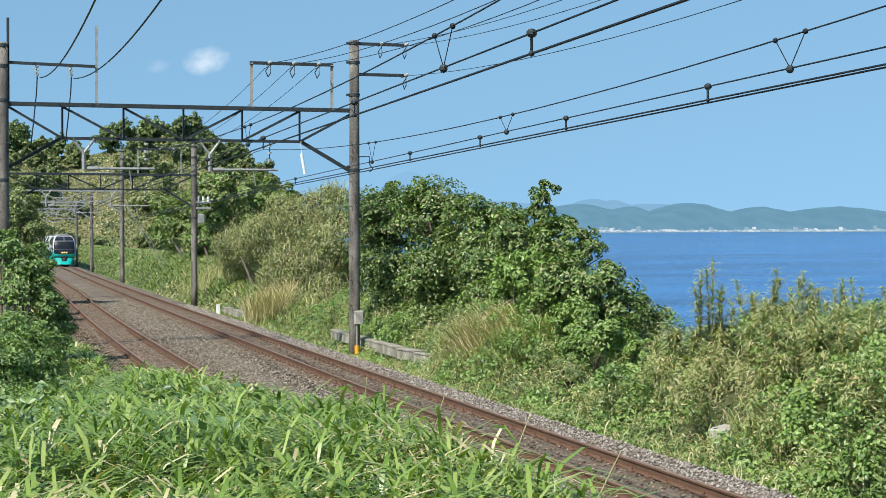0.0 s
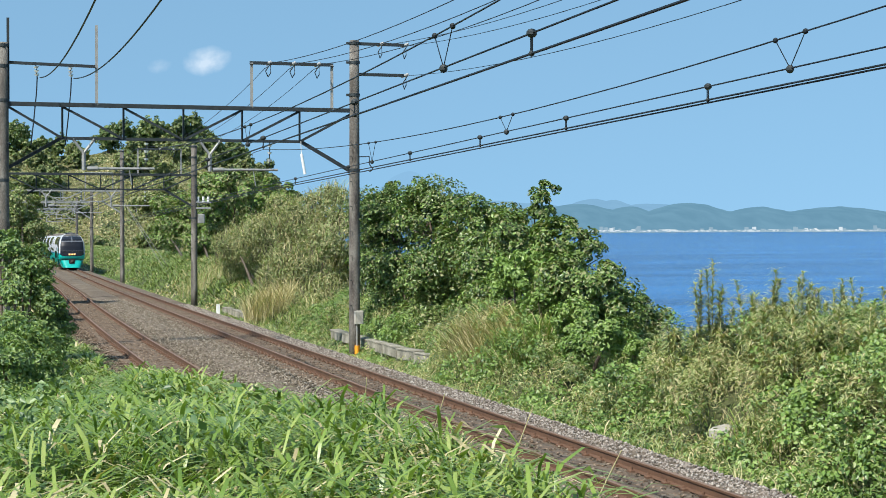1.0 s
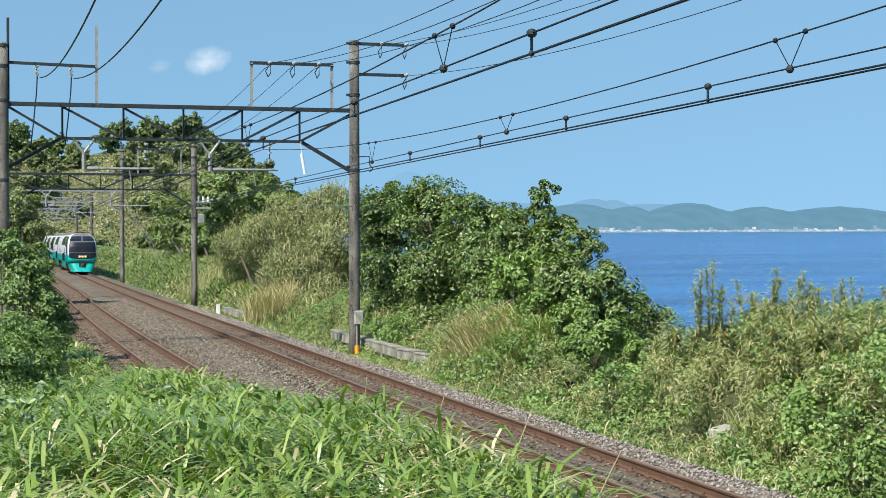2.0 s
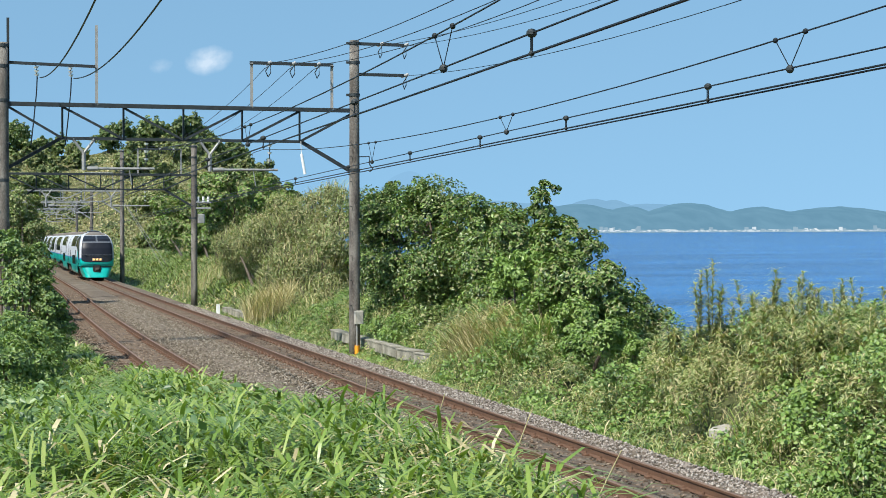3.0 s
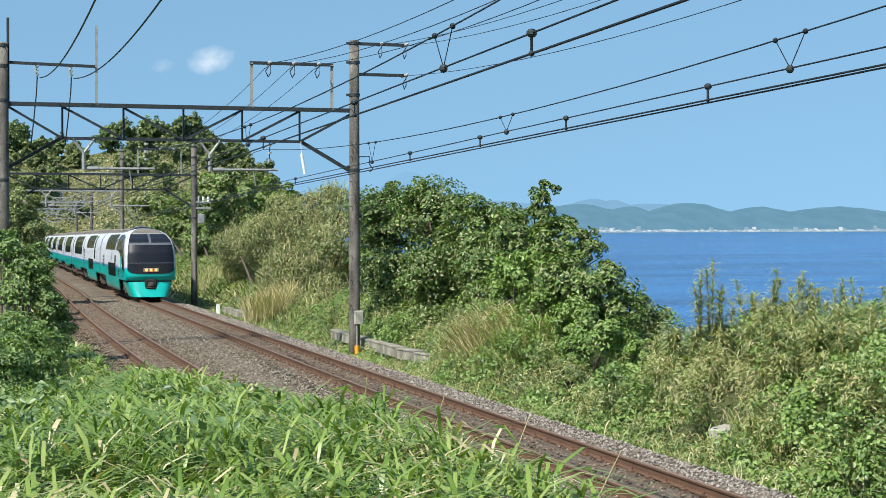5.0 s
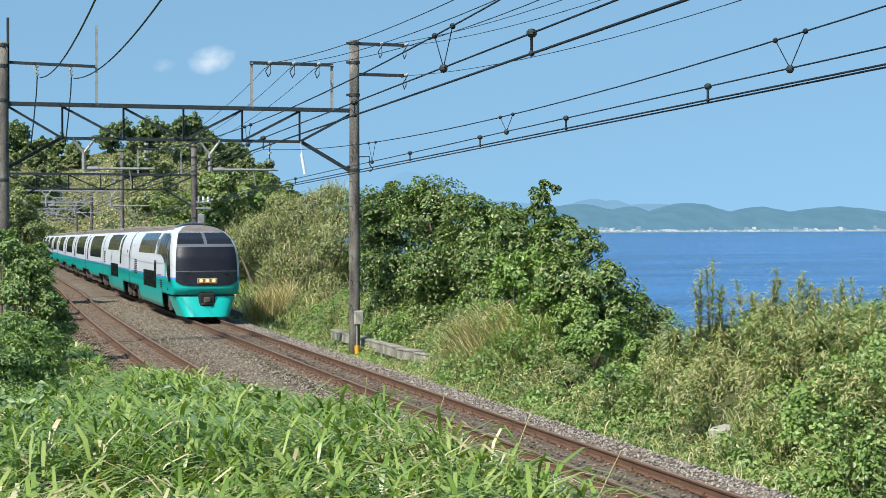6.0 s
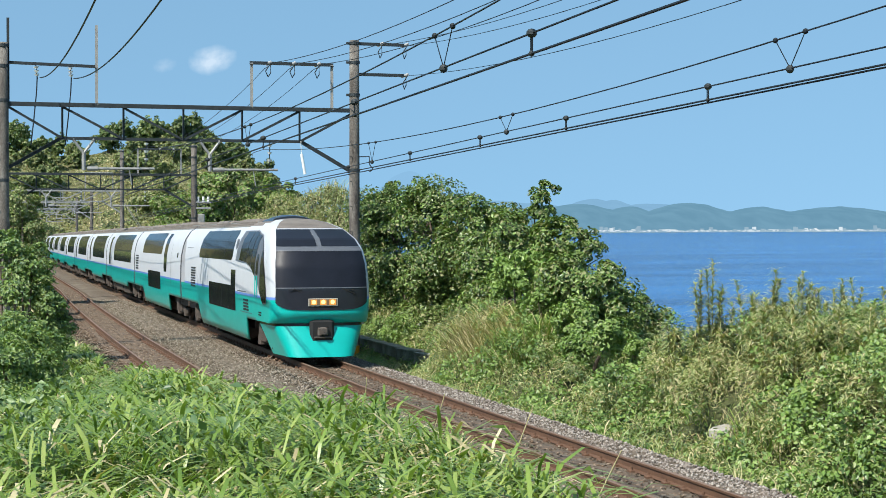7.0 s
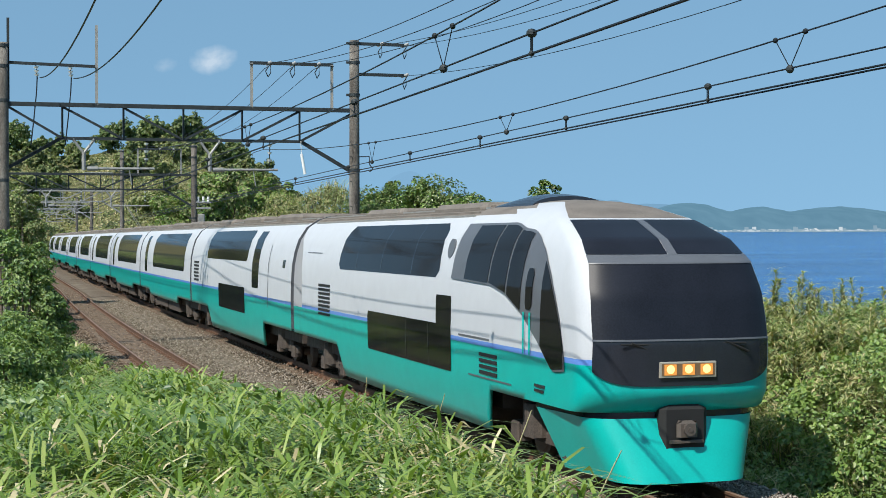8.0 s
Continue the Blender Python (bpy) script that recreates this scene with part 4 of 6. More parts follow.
    if near:
        x = xl + 2.93
        bar("frame_post", (x, beam), (x, beam + 2.6), 0.085, PALEIRON)
        bar("frame_post", (xl + 0.16, beam), (xl + 0.16, beam + 2.75), 0.085)
        bar("frame_bar", (xl + 0.16, beam + 1.32), (x, beam + 1.26), 0.10)
        for d in (1.06, 2.13):
            insulator_string(g, (xl + d - 0.04, 0, beam + 1.25), (xl + d, 0, beam + 0.86), 3)
            s = Shape()
            s.path([(xl + d, 0, beam + 0.86), (xl + d - 0.02, 0, beam + 0.4), (xl + d - 0.12, 0.02, beam - 0.6), (xl + d - 0.2, 0.05, beam - 1.3)], 0.02)
            part("jumper_wire", s.mesh("jumper_wire", WIRE), g)
        for z in (top_r - 0.10, top_r - 1.14):
            s = Shape()
            s.angle_bar((xr, 0, z), (xr + 1.82, 0, z), 0.11)
            part("cross_arm", s.mesh("cross_arm", IRON), g)
            for d in ((0.92, 1.78) if z > top_r - 0.5 else (1.78,)):
                s = Shape()
                for sgn in (-1, 1):
                    for i in range(3):
                        s.tube((xr + d, sgn * (0.10 + i * 0.11), z), (xr + d, sgn * (0.17 + i * 0.11), z - 0.02), 0.055, 0.035, 10, 1)
                s.path([(xr + d, -0.40, z - 0.03), (xr + d - 0.16, -0.28, z - 0.30), (xr + d - 0.02, 0, z - 0.47), (xr + d + 0.12, 0.28, z - 0.30), (xr + d + 0.14, 0.40, z - 0.03)], 0.017)
                part("insulator", s.mesh("insulator", [IRON, GREYPORCELAIN]), g, "double strain insulator with a jumper loop")
        s = Shape()
        s.path([(xr + 0.1, 0, 5.62), (xr + 0.52, 0, 5.64), (xr + 0.54, 0, 5.35), (xr + 0.66, 0, 5.2), (xr + 0.52, 0, 5.12)], 0.02)
        part("cable_hook", s.mesh("cable_hook", IRON), g)
        s = Shape()
        s.box((xr - 0.07, -0.36, -0.05), (xr + 0.24, -0.19, 0.40), 0, 0.03)
        box = part("terminal_box", s.mesh("terminal_box", CONCRETE), g, "grey terminal box strapped to the pole")
        s = Shape()
        s.tube((xr + 0.02, -0.28, base + 0.62), (xr + 0.02, -0.28, -0.05), 0.035, sides=8)
        part("conduit", s.mesh("conduit", PALEIRON), box)
        s = Shape()
        s.tube((xr + 0.02, -0.28, base), (xr + 0.02, -0.28, base + 0.64), 0.085, sides=12)
        part("cable_guard", s.mesh("cable_guard", ORANGE), g, "orange plastic cable guard")
    elif k == 2:
        s = Shape()
        for z in (4.2, 4.55):
            s.box((xr + 0.1, -0.3, z), (xr + 1.0, 0.3, z + 0.1), 0, 0.02)
        for x in (0.25, 0.55, 0.85):
            s.tube((xr + x, 0, 4.6), (xr + x, 0, 4.95), 0.07, sides=8, mat=1)
        s.box((xr + 0.2, -0.2, 3.35), (xr + 0.62, 0.2, 3.9), 0, 0.05)
        s.tube((xr + 0.1, 0, 3.8), (xr + 0.3, 0, 3.8), 0.04, sides=6)
        part("switch_gear", s.mesh("switch_gear", [PALEIRON, PORCELAIN]), g, "pale pole-mounted switch gear")


gantry(1, 0.80, 12.31, 9.14, 9.57, 7.19, 6.11, True)
gantry(2, 1.55, 12.50, 7.9, 8.05, 6.24, 5.35, False)
gantry(3, 1.7, 11.95, 8.0, 9.6, 6.1, 5.2, False)
gantry(4, 1.9, 12.3, 6.9, 7.2, 5.6, 4.8, False)
gantry(5, 2.6, 13.2, 6.7, 6.9, 5.3, 4.5, False)


# ---- wires ----
def line_x(offset):
    return lambda y: offset + (right_x(y) - 9.0)


def hang(y, z, sag, slope, beyond=0.019):
    """Height of a wire hung from support to support; z is its height at the first portal."""
    t = ((y - FIRST) / SPAN) % 1.0
    return z - (slope if y < 52.5 else beyond) * (y - 52.5) - sag * 4 * t * (1 - t)


def wire(name, off, z, sag, slope, r, label, y0=-33.0, y1=224.5):
    n = int((y1 - y0) / 2.0)
    ys = [y0 + (y1 - y0) * i / n for i in range(n + 1)]
    s = Shape()
    s.path([(off(y), y, hang(y, z, sag, slope)) for y in ys], r, 5)
    ob = new(name, s.mesh(name, WIRE))
    tagged(ob, label, "wire", "wires of the overhead line")
    return ob


wire("feeder_wire", line_x(9.36), 8.72, 0.78, 0.0, 0.011, "dark feeder wire strung between portals")
wire("feeder_wire", line_x(10.19), 8.72, 0.78, 0.0, 0.011, "dark feeder wire strung between portals")
wire("feeder_wire", line_x(11.04), 8.72, 0.78, 0.0, 0.011, "dark feeder wire strung between portals")
wire("feeder_wire", line_x(13.23), 9.44, 0.84, 0.0, 0.0095, "thin line wire on the pole's cross arm", y1=52.5)
wire("feeder_wire", line_x(14.09), 9.44, 0.84, 0.0, 0.0095, "thin line wire on the pole's cross arm", y1=52.5)
wire("feeder_wire", line_x(14.09), 8.42, 0.78, 0.0, 0.0095, "thin line wire on the pole's cross arm", y1=52.5)
wire("feeder_wire", line_x(1.90), 8.05, 0.98, 0.0, 0.018, "thick dark feeder wire above the bank", y1=52.5)
wire("feeder_wire", line_x(2.96), 8.05, 0.98, 0.0, 0.018, "thick dark feeder wire above the bank", y1=52.5)


def compound(off, name):
    """Messenger, auxiliary and contact wire over one track, with hangers and clamps."""
    zm, za, zc = (5.85, 4.58, 4.47) if name == "right" else (5.83, 4.52, 4.40)
    low, mild = 0.0163, 0.0145
    wire("messenger_wire", off, zm, 0.61, 0.0005, 0.010, "dark messenger wire above a track")
    wire("auxiliary_wire", off, za, 0.0, low, 0.010, "dark auxiliary wire hung from the messenger")
    wire("contact_wire", off, zc, 0.0, mild, 0.013, "dark contact wire above the rails")
    if name == "right":
        wire("contact_wire", lambda y: off(y) + 0.03 + 0.02 * math.sin(y / 6.0), zc - 0.045, 0.02, mild + 0.0008, 0.012, "dark twisted wire beside the contact wire", y1=90)

    def at(y, z, sag):
        return Vector((off(y), y, hang(y, z, sag, 0.0005 if z == zm else low if z == za else mild)))
    for y in ((16.4, 26.6, 36.6) if name == "right" else (16.8, 30.0)):
        h = new("wire_hanger", None)
        h.location = at(y, za, 0.0)
        tagged(h, "inclined wire hanger between messenger and auxiliary wire", "hanger", "hangers of the overhead line")
        foot = at(y, za, 0.0)
        for d in (-0.35, 0.35):
            s = Shape()
            tip = at(y + d, zm, 0.61) - foot
            s.tube((0, 0, 0), tip, 0.006, sides=4)
            s.ball(tip, 0.035)
            part("link", s.mesh("link", WIRE), h)
        s = Shape()
        s.ball((0, 0, -0.01), 0.05)
        part("clamp", s.mesh("clamp", IRON), h)
    y = 13.9 if name == "left" else 18.54
    for i in range(6):
        a, b = at(y, za, 0.0), at(y, zc, 0.0)
        c = new("wire_clamp", None)
        c.location = a
        tagged(c, "round clamp and dropper to the contact wire", "clamp", "clamps of the overhead line")
        s = Shape()
        s.ball((0, 0, 0), 0.055, flat=0.8)
        part("knob", s.mesh("knob", IRON), c)
        for d in (-0.02, 0.02):
            s = Shape()
            s.tube((0, d, 0), (b - a) + Vector((0, d, 0)), 0.008, sides=4)
            part("dropper", s.mesh("dropper", WIRE), c)
        s = Shape()
        s.ball(b - a, 0.03)
        part("grip", s.mesh("grip", IRON), c)
        y += 7.2 if name == "left" else (5.1, 4.5, 5.0, 6.0, 7.0, 7.0)[i]


compound(line_x(9.0), "right")
compound(lambda y: left_x(y), "left")
s = Shape()
s.tube((10.38, 52.0, 5.68), (10.50, 52.0, 5.0), 0.05, sides=10)
s.tube((10.36, 52.0, 6.1), (10.38, 52.0, 5.68), 0.012, sides=6)
tagged(new("wire_weight", s.mesh("wire_weight", PORCELAIN)), "white insulating rod hung under the portal", "insulator")


# ---- along the line ----
def trough():
    """Concrete cable trough on short posts beside the track."""
    t = thing("cable_trough", "weathered concrete cable trough on short posts", "trough")
    y = 25.0
    while y < 92:
        x = line_x(12.75)(y) + 0.05 * noise.noise(Vector((y, 0, 0)))
        z = rail_z(y) - 0.04 - 0.3 * smooth(60, 70, y) + 0.05 * noise.noise(Vector((0, y, 5)))
        if 42 < y < 59 or 75 < y < 87:
            s = Shape()
            s.box((-0.16, -0.97, -0.34), (0.16, 0.97, -0.05), 0, 0.012)
            s.box((-0.18, -0.98, -0.048), (0.18, 0.98, 0.0), 0, 0.01)
            ob = part("trough_section", s.mesh("trough_section", MOSSY), t)
            ob.matrix_basis = pose(x, y, z, math.degrees(math.atan(-FALL)) + random.uniform(-1.5, 1.5), random.uniform(-5, 5), random.uniform(-2, 2))
            s = Shape()
            s.box((-0.13, -0.10, -0.95), (0.13, 0.10, -0.20), 0, 0.015)
            ob = part("trough_post", s.mesh("trough_post", MOSSY), t)
            ob.matrix_basis = pose(x, y - 0.8, z)
        y += 2.0


trough()
s = Shape()
s.box((-0.10, -0.06, -0.4), (0.10, 0.06, 0.28), 0, 0.02)
ob = new("marker_post", s.mesh("marker_post", PORCELAIN))
ob.location = (12.25, 84.0, -1.25)
tagged(ob, "small white marker post beside the ballast", "marker post")
for (x, y, z, w) in ((12.75, 25.5, -0.36, 0.26), (12.95, 18.5, -0.16, 0.30)):
    s = Shape()
    s.box((-w, -w * 0.8, -0.6), (w, w * 0.8, 0.12), 0, 0.05)
    ob = new("concrete_block", s.mesh("concrete_block", CONCRETE))
    ob.matrix_basis = pose(x, y, z, 3, -4, 25)
    tagged(ob, "pale weathered concrete block among weeds", "concrete block")
# guy wires of the third portal
s = Shape()
for d in (0.0, 0.5):
    s.tube((12.1, 137.5 - d, 5.0), (15.6 + d, 136.0, -1.2), 0.02, sides=5)
tagged(new("guy_wire", s.mesh("guy_wire", PALEIRON)), "pair of pale guy wires staying a pole", "guy wire")


# ---- plants ----
def unit(a):
    return a / np.maximum(1e-9, np.linalg.norm(a, axis=1, keepdims=True))


def fast_mesh(name, verts, loops, sizes, mats, idx=None):
    me = bpy.data.meshes.new(name)
    me.vertices.add(len(verts))
    me.vertices.foreach_set("co", verts.astype(np.float32).ravel())
    me.loops.add(len(loops))
    me.loops.foreach_set("vertex_index", loops.astype(np.int32))
    me.polygons.add(len(sizes))
    me.polygons.foreach_set("loop_start", np.concatenate(([0], np.cumsum(sizes)[:-1])).astype(np.int32))
    for m in mats:
        me.materials.append(m)
    if idx is not None:
        me.polygons.foreach_set("material_index", idx.astype(np.int32))
    me.update(calc_edges=True)
    me.validate()
    return me


def leaf_mesh(name, c, n, length, width, mats, idx, rng, droop=0.25):
    """Folded pointed leaves at c that face along n."""
    k = len(c)
    n = unit(n)
    t = unit(np.cross(n, rng.normal(size=(k, 3))))
    s = np.cross(n, t)
    length, width = np.asarray(length)[:, None], np.asarray(width)[:, None]
    base, tip = c - t * length * 0.5, c + t * length * 0.5 - n * length * droop
    a = c - t * length * 0.06 + s * width * 0.5 + n * width * 0.16
    b = c - t * length * 0.06 - s * width * 0.5 + n * width * 0.16
    verts = np.stack([base, a, tip, b], axis=1).reshape(-1, 3)
    o = (np.arange(k) * 4)[:, None]
    loops = (o + np.array([[0, 2, 1, 0, 3, 2]])).ravel()
    return fast_mesh(name, verts, loops, np.full(2 * k, 3), mats, np.repeat(idx, 2))


def blade_mesh(name, base, out, up, length, width, mats, idx, rng, droop=0.6):
    """Arching grass blades: rise along up, fall out along out."""
    k = len(base)
    out, up = unit(out), unit(up)
    side = unit(np.cross(out, np.array([[0, 0, 1.0]])) + 1e-6)
    length, width = np.asarray(length)[:, None], np.asarray(width)[:, None]
    rows = []
    for f, w in ((0.0, 0.55), (0.35, 1.0), (0.7, 0.8)):
        p = base + up * length * f + out * length * 0.35 * f * f - np.array([[0, 0, 1.0]]) * length * droop * f ** 2.4
        rows += [p + side * width * 0.5 * w, p - side * width * 0.5 * w]
    rows.append(base + up * length + out * length * 0.35 - np.array([[0, 0, 1.0]]) * length * droop)
    verts = np.stack(rows, axis=1).reshape(-1, 3)
    o = (np.arange(k) * 7)[:, None]
    loops = (o + np.array([[0, 1, 3, 2, 2, 3, 5, 4, 4, 5, 6]])).ravel()
    return fast_mesh(name, verts, loops, np.tile([4, 4, 3], k), mats, np.repeat(idx, 3))


def noise_at(x, y, s, k=0.0):
    return np.array([noise.noise(Vector((a * s, b * s, k))) for a, b in zip(x, y)])


def smooth_np(a, b, t):
    t = np.clip((t - a) / (b - a), 0, 1)
    return t * t * (3 - 2 * t)


def ball_points(k, rng):
    return unit(rng.normal(size=(k, 3)))


def bush(blobs, label, category, mats, share, count, size, seed, trunk=None, name="bush", lump=0.30, twigs=0):
    """Stems and a crown of leaf clumps that fill the given balls."""
    rng = np.random.RandomState(seed)
    t = thing(name, label, category, kind="")
    blobs = np.array(blobs)
    area = blobs[:, 3] ** 2
    c, n, sc = [], [], []
    for (x, y, z, r), w in zip(blobs, area / area.sum()):
        k = max(60, int(count * w))
        clumps = max(6, int(22 * (r / max(0.4, size * 5))))
        cd = ball_points(clumps, rng)
        cd[:, 2] = cd[:, 2] * 0.95 + 0.05
        cc = np.array([x, y, z]) + cd * r * rng.uniform(0.55, 1.0, (clumps, 1)) * np.array([1, 1.1, 0.95])
        cr = r * rng.uniform(0.18, 0.18 + lump, clumps)
        pick = rng.randint(0, clumps, k)
        d = ball_points(k, rng)
        d[:, 2] = np.where(rng.rand(k) < 0.7, np.abs(d[:, 2]), d[:, 2])
        p = cc[pick] + d * cr[pick][:, None] * rng.uniform(0.5, 1.08, (k, 1)) ** 0.6
        c.append(p)
        n.append(d * 0.8 + cd[pick] * 0.5 + rng.normal(size=(k, 3)) * 0.45 + np.array([0, 0, 0.45]))
        sc.append(rng.uniform(0.6, 1.3, k))
    c, n, sc = np.concatenate(c), np.concatenate(n), np.concatenate(sc)
    idx = rng.choice(len(mats), size=len(c), p=share)
    part("foliage", leaf_mesh("foliage", c, n, sc * size, sc * size * 0.55, mats, idx, rng), t)
    if twigs:
        which = rng.choice(len(blobs), size=twigs, p=area / area.sum())
        d = ball_points(twigs, rng)
        base = blobs[which, :3] + d * blobs[which, 3:] * np.array([0.95, 1.0, 0.8])
        ang = rng.uniform(0, 2 * np.pi, twigs)
        out = np.stack([np.cos(ang), np.sin(ang), np.zeros(twigs)], axis=1)
        kinds = rng.choice(3, size=twigs, p=[0.40, 0.25, 0.35])
        part("brushwood", blade_mesh("brushwood", base, out, out * 0.3 + np.array([[0, 0, 1.0]]), rng.uniform(0.3, 0.9, twigs), rng.uniform(0.012, 0.03, twigs), [DRY, BARK, CANE], kinds, rng, 0.15), t, "dry brown twigs")
    mx, my = blobs[:, 0].mean(), blobs[:, 1].mean()
    for k, (x, y, z, r) in enumerate(blobs):
        if r < size * 2.5:
            continue
        s = Shape()
        bx, by = x + (mx - x) * 0.35, y + (my - y) * 0.35
        g = ground_z(bx, by) - 0.1
        mid = Vector(((x + bx) / 2 + rng.uniform(-0.1, 0.1), (y + by) / 2, (z + g) / 2))
        thick = 0.035 + 0.05 * r
        s.tube((bx, by, g), mid, thick, thick * 0.7, 7)
        s.tube(mid, (x, y, z), thick * 0.7, thick * 0.3, 7)
        for j in range(4):
            d = Vector(ball_points(1, rng)[0]) * r * 0.85
            s.tube(mid + (Vector((x, y, z)) - mid) * rng.uniform(0.3, 1.0), Vector((x, y, z)) + d, thick * 0.32, thick * 0.1, 5)
        part("stem", s.mesh("stem", BARK), t)
    return t


DARK_BUSH = [(14.3, 55.4, 3.3, 1.23), (14.8, 51.9, 3.5, 1.25), (15.3, 48.3, 2.9, 1.27), (14.4, 55.0, 1.6, 1.42), (14.9, 50.2, 1.6, 1.4), (15.4, 46.9, 1.9, 1.15), (14.5, 41.8, 2.8, 0.87), (15.0, 41.3, 3.8, 0.44), (15.5, 42.2, 4.3, 0.26), (14.7, 39.2, 2.9, 0.67), (15.1, 38.4, 2.6, 0.56), (14.3, 37.6, 1.9, 0.72), (14.8, 57.2, -0.1, 1.06), (15.3, 52.8, -0.1, 0.98), (14.4, 45.0, 0.8, 0.84), (14.9, 53.7, 4.4, 0.44), (15.4, 59.6, 4.7, 0.31), (14.5, 35.9, 1.8, 0.55), (15.0, 35.6, 1.2, 0.48), (15.5, 44.0, 1.3, 0.83), (14.7, 59.4, 4.1, 0.39), (15.1, 49.7, 3.9, 0.41)]
BUSH_FOOT = [(14.6, 56.0, -0.2, 0.9), (14.8, 53.0, -0.1, 0.9), (14.6, 50.0, 0.2, 0.9), (14.7, 47.0, 0.2, 0.9), (14.8, 44.0, 0.3, 0.9), (14.9, 41.5, 0.5, 0.9), (15.2, 39.0, 0.5, 0.9), (15.5, 37.0, 0.2, 0.8), (15.8, 35.5, -0.2, 0.7), (16.3, 38.0, 0.8, 0.9), (16.0, 41.0, 1.4, 0.9), (16.0, 45.0, 2.2, 1.0), (16.2, 49.0, 2.4, 1.1), (16.0, 53.0, 2.2, 1.1)]
VINE_CLUMP = [(13.8, 39.4, 2.0, 0.67), (14.0, 38.0, 1.9, 0.43), (14.1, 41.9, 1.6, 0.47), (13.9, 40.6, 2.2, 0.34)]
DUSTY_SHRUB = [(14.7, 67.6, 3.7, 1.11), (15.2, 76.9, 3.2, 1.4), (15.8, 89.9, 2.2, 1.62), (14.8, 66.0, 2.3, 1.45), (15.4, 76.3, 1.3, 1.66), (16.0, 96.8, 0.4, 1.57), (15.0, 65.6, 0.4, 1.08), (15.6, 70.5, 4.5, 0.57), (16.1, 88.0, 4.2, 0.64), (15.1, 95.5, 1.8, 1.37), (15.7, 83.9, 0.2, 1.37), (14.7, 70.0, -0.1, 0.89)]
LINESIDE = [(16.0, 111.2, 5.1, 1.79), (16.8, 133.2, 3.6, 2.37), (17.6, 152.4, 2.0, 1.89), (16.2, 102.4, 5.7, 1.47), (17.0, 112.6, 3.1, 1.81), (17.8, 130.2, 1.7, 1.86), (16.4, 95.0, 5.1, 1.2), (17.2, 91.8, 4.7, 0.83), (18.0, 108.8, 4.3, 1.17)]



bush(DARK_BUSH, "tall dark evergreen bush with glossy leaves and ragged top", "bush", [DARKLEAF, VINELEAF, SHRUBLEAF], [0.58, 0.24, 0.18], 105000, 0.13, 11, lump=0.42)
bush(BUSH_FOOT, "shady lower evergreen bushes at the cliff edge", "bush", [DARKLEAF, SHRUBLEAF, WEED], [0.5, 0.2, 0.3], 40000, 0.13, 17, lump=0.42)
bush(VINE_CLUMP, "bright green vine clump over the bush", "bush", [VINELEAF], [1.0], 7000, 0.13, 12)
bush(DUSTY_SHRUB, "dusty olive shrub thicket with dry twigs", "bush", [SHRUBLEAF, DRY, WEED], [0.66, 0.06, 0.28], 70000, 0.115, 13, lump=0.42, twigs=9000)
bush(LINESIDE, "green broadleaf trees on the slope above the line", "tree", [VINELEAF, DARKLEAF, SHRUBLEAF], [0.45, 0.2, 0.35], 36000, 0.26, 14, name="lineside_tree")
bush([(1.5, 46.5, 2.2, 0.61), (1.2, 46.5, 1.4, 0.8), (1.9, 46.3, 1.0, 0.51), (0.9, 46.6, 0.2, 0.64), (1.8, 46.4, 0.3, 0.48), (0.9, 46.6, 2.5, 0.51), (0.6, 46.7, 2.8, 0.4), (2.3, 46.6, 0.4, 0.4), (1.9, 46.0, -0.1, 0.6), (1.3, 44.0, 0.2, 0.7), (0.7, 43.0, 0.2, 0.8), (1.6, 41.5, 0.0, 0.55), (0.9, 39.0, 0.2, 0.65), (1.4, 36.5, 0.1, 0.45), (0.5, 36.0, 0.3, 0.6)],
     "green roadside bush at the foot of the pole", "bush", [WEED, VINELEAF, HERB], [0.45, 0.25, 0.3], 26000, 0.12, 15, lump=0.42)
bush([(2.3, 87.9, 4.2, 1.0), (1.7, 88.1, 3.2, 1.2), (2.9, 87.7, 3.0, 0.9), (2.6, 87.8, 1.6, 1.0), (0.8, 88, 4.8, 1.1), (2.0, 75, 1.6, 0.9), (2.3, 70, 0.8, 0.8)], "pale green shrubs behind the portal", "bush",
     [SHRUBLEAF, WEED], [0.5, 0.5], 12000, 0.18, 16)


bush([(13.6, 37.4, 1.0, 0.64), (13.6, 35.0, 0.9, 0.60), (13.6, 32.9, 0.85, 0.50), (13.6, 40.0, 0.4, 0.60), (13.6, 43.0, 0.0, 0.56), (13.7, 31.7, 0.5, 0.37), (13.2, 34.0, 0.3, 0.5), (13.1, 36.4, 0.3, 0.5)],
     "mound of bright green vines beside the track", "bush", [VINELEAF, WEED], [0.6, 0.4], 20000, 0.11, 18, lump=0.42)


def crest(x):
    pts = [(-60, 20), (-10, 19), (5, 20), (18, 19), (32, 21), (44, 22), (54, 22), (60, 18), (66, 15), (71, 11), (76, 6), (84, -4), (110, -12)]
    for (a, za), (b, zb) in zip(pts, pts[1:]):
        if x <= b:
            return za + (zb - za) * min(1.0, max(0.0, (x - a) / (b - a)))
    return -12.0


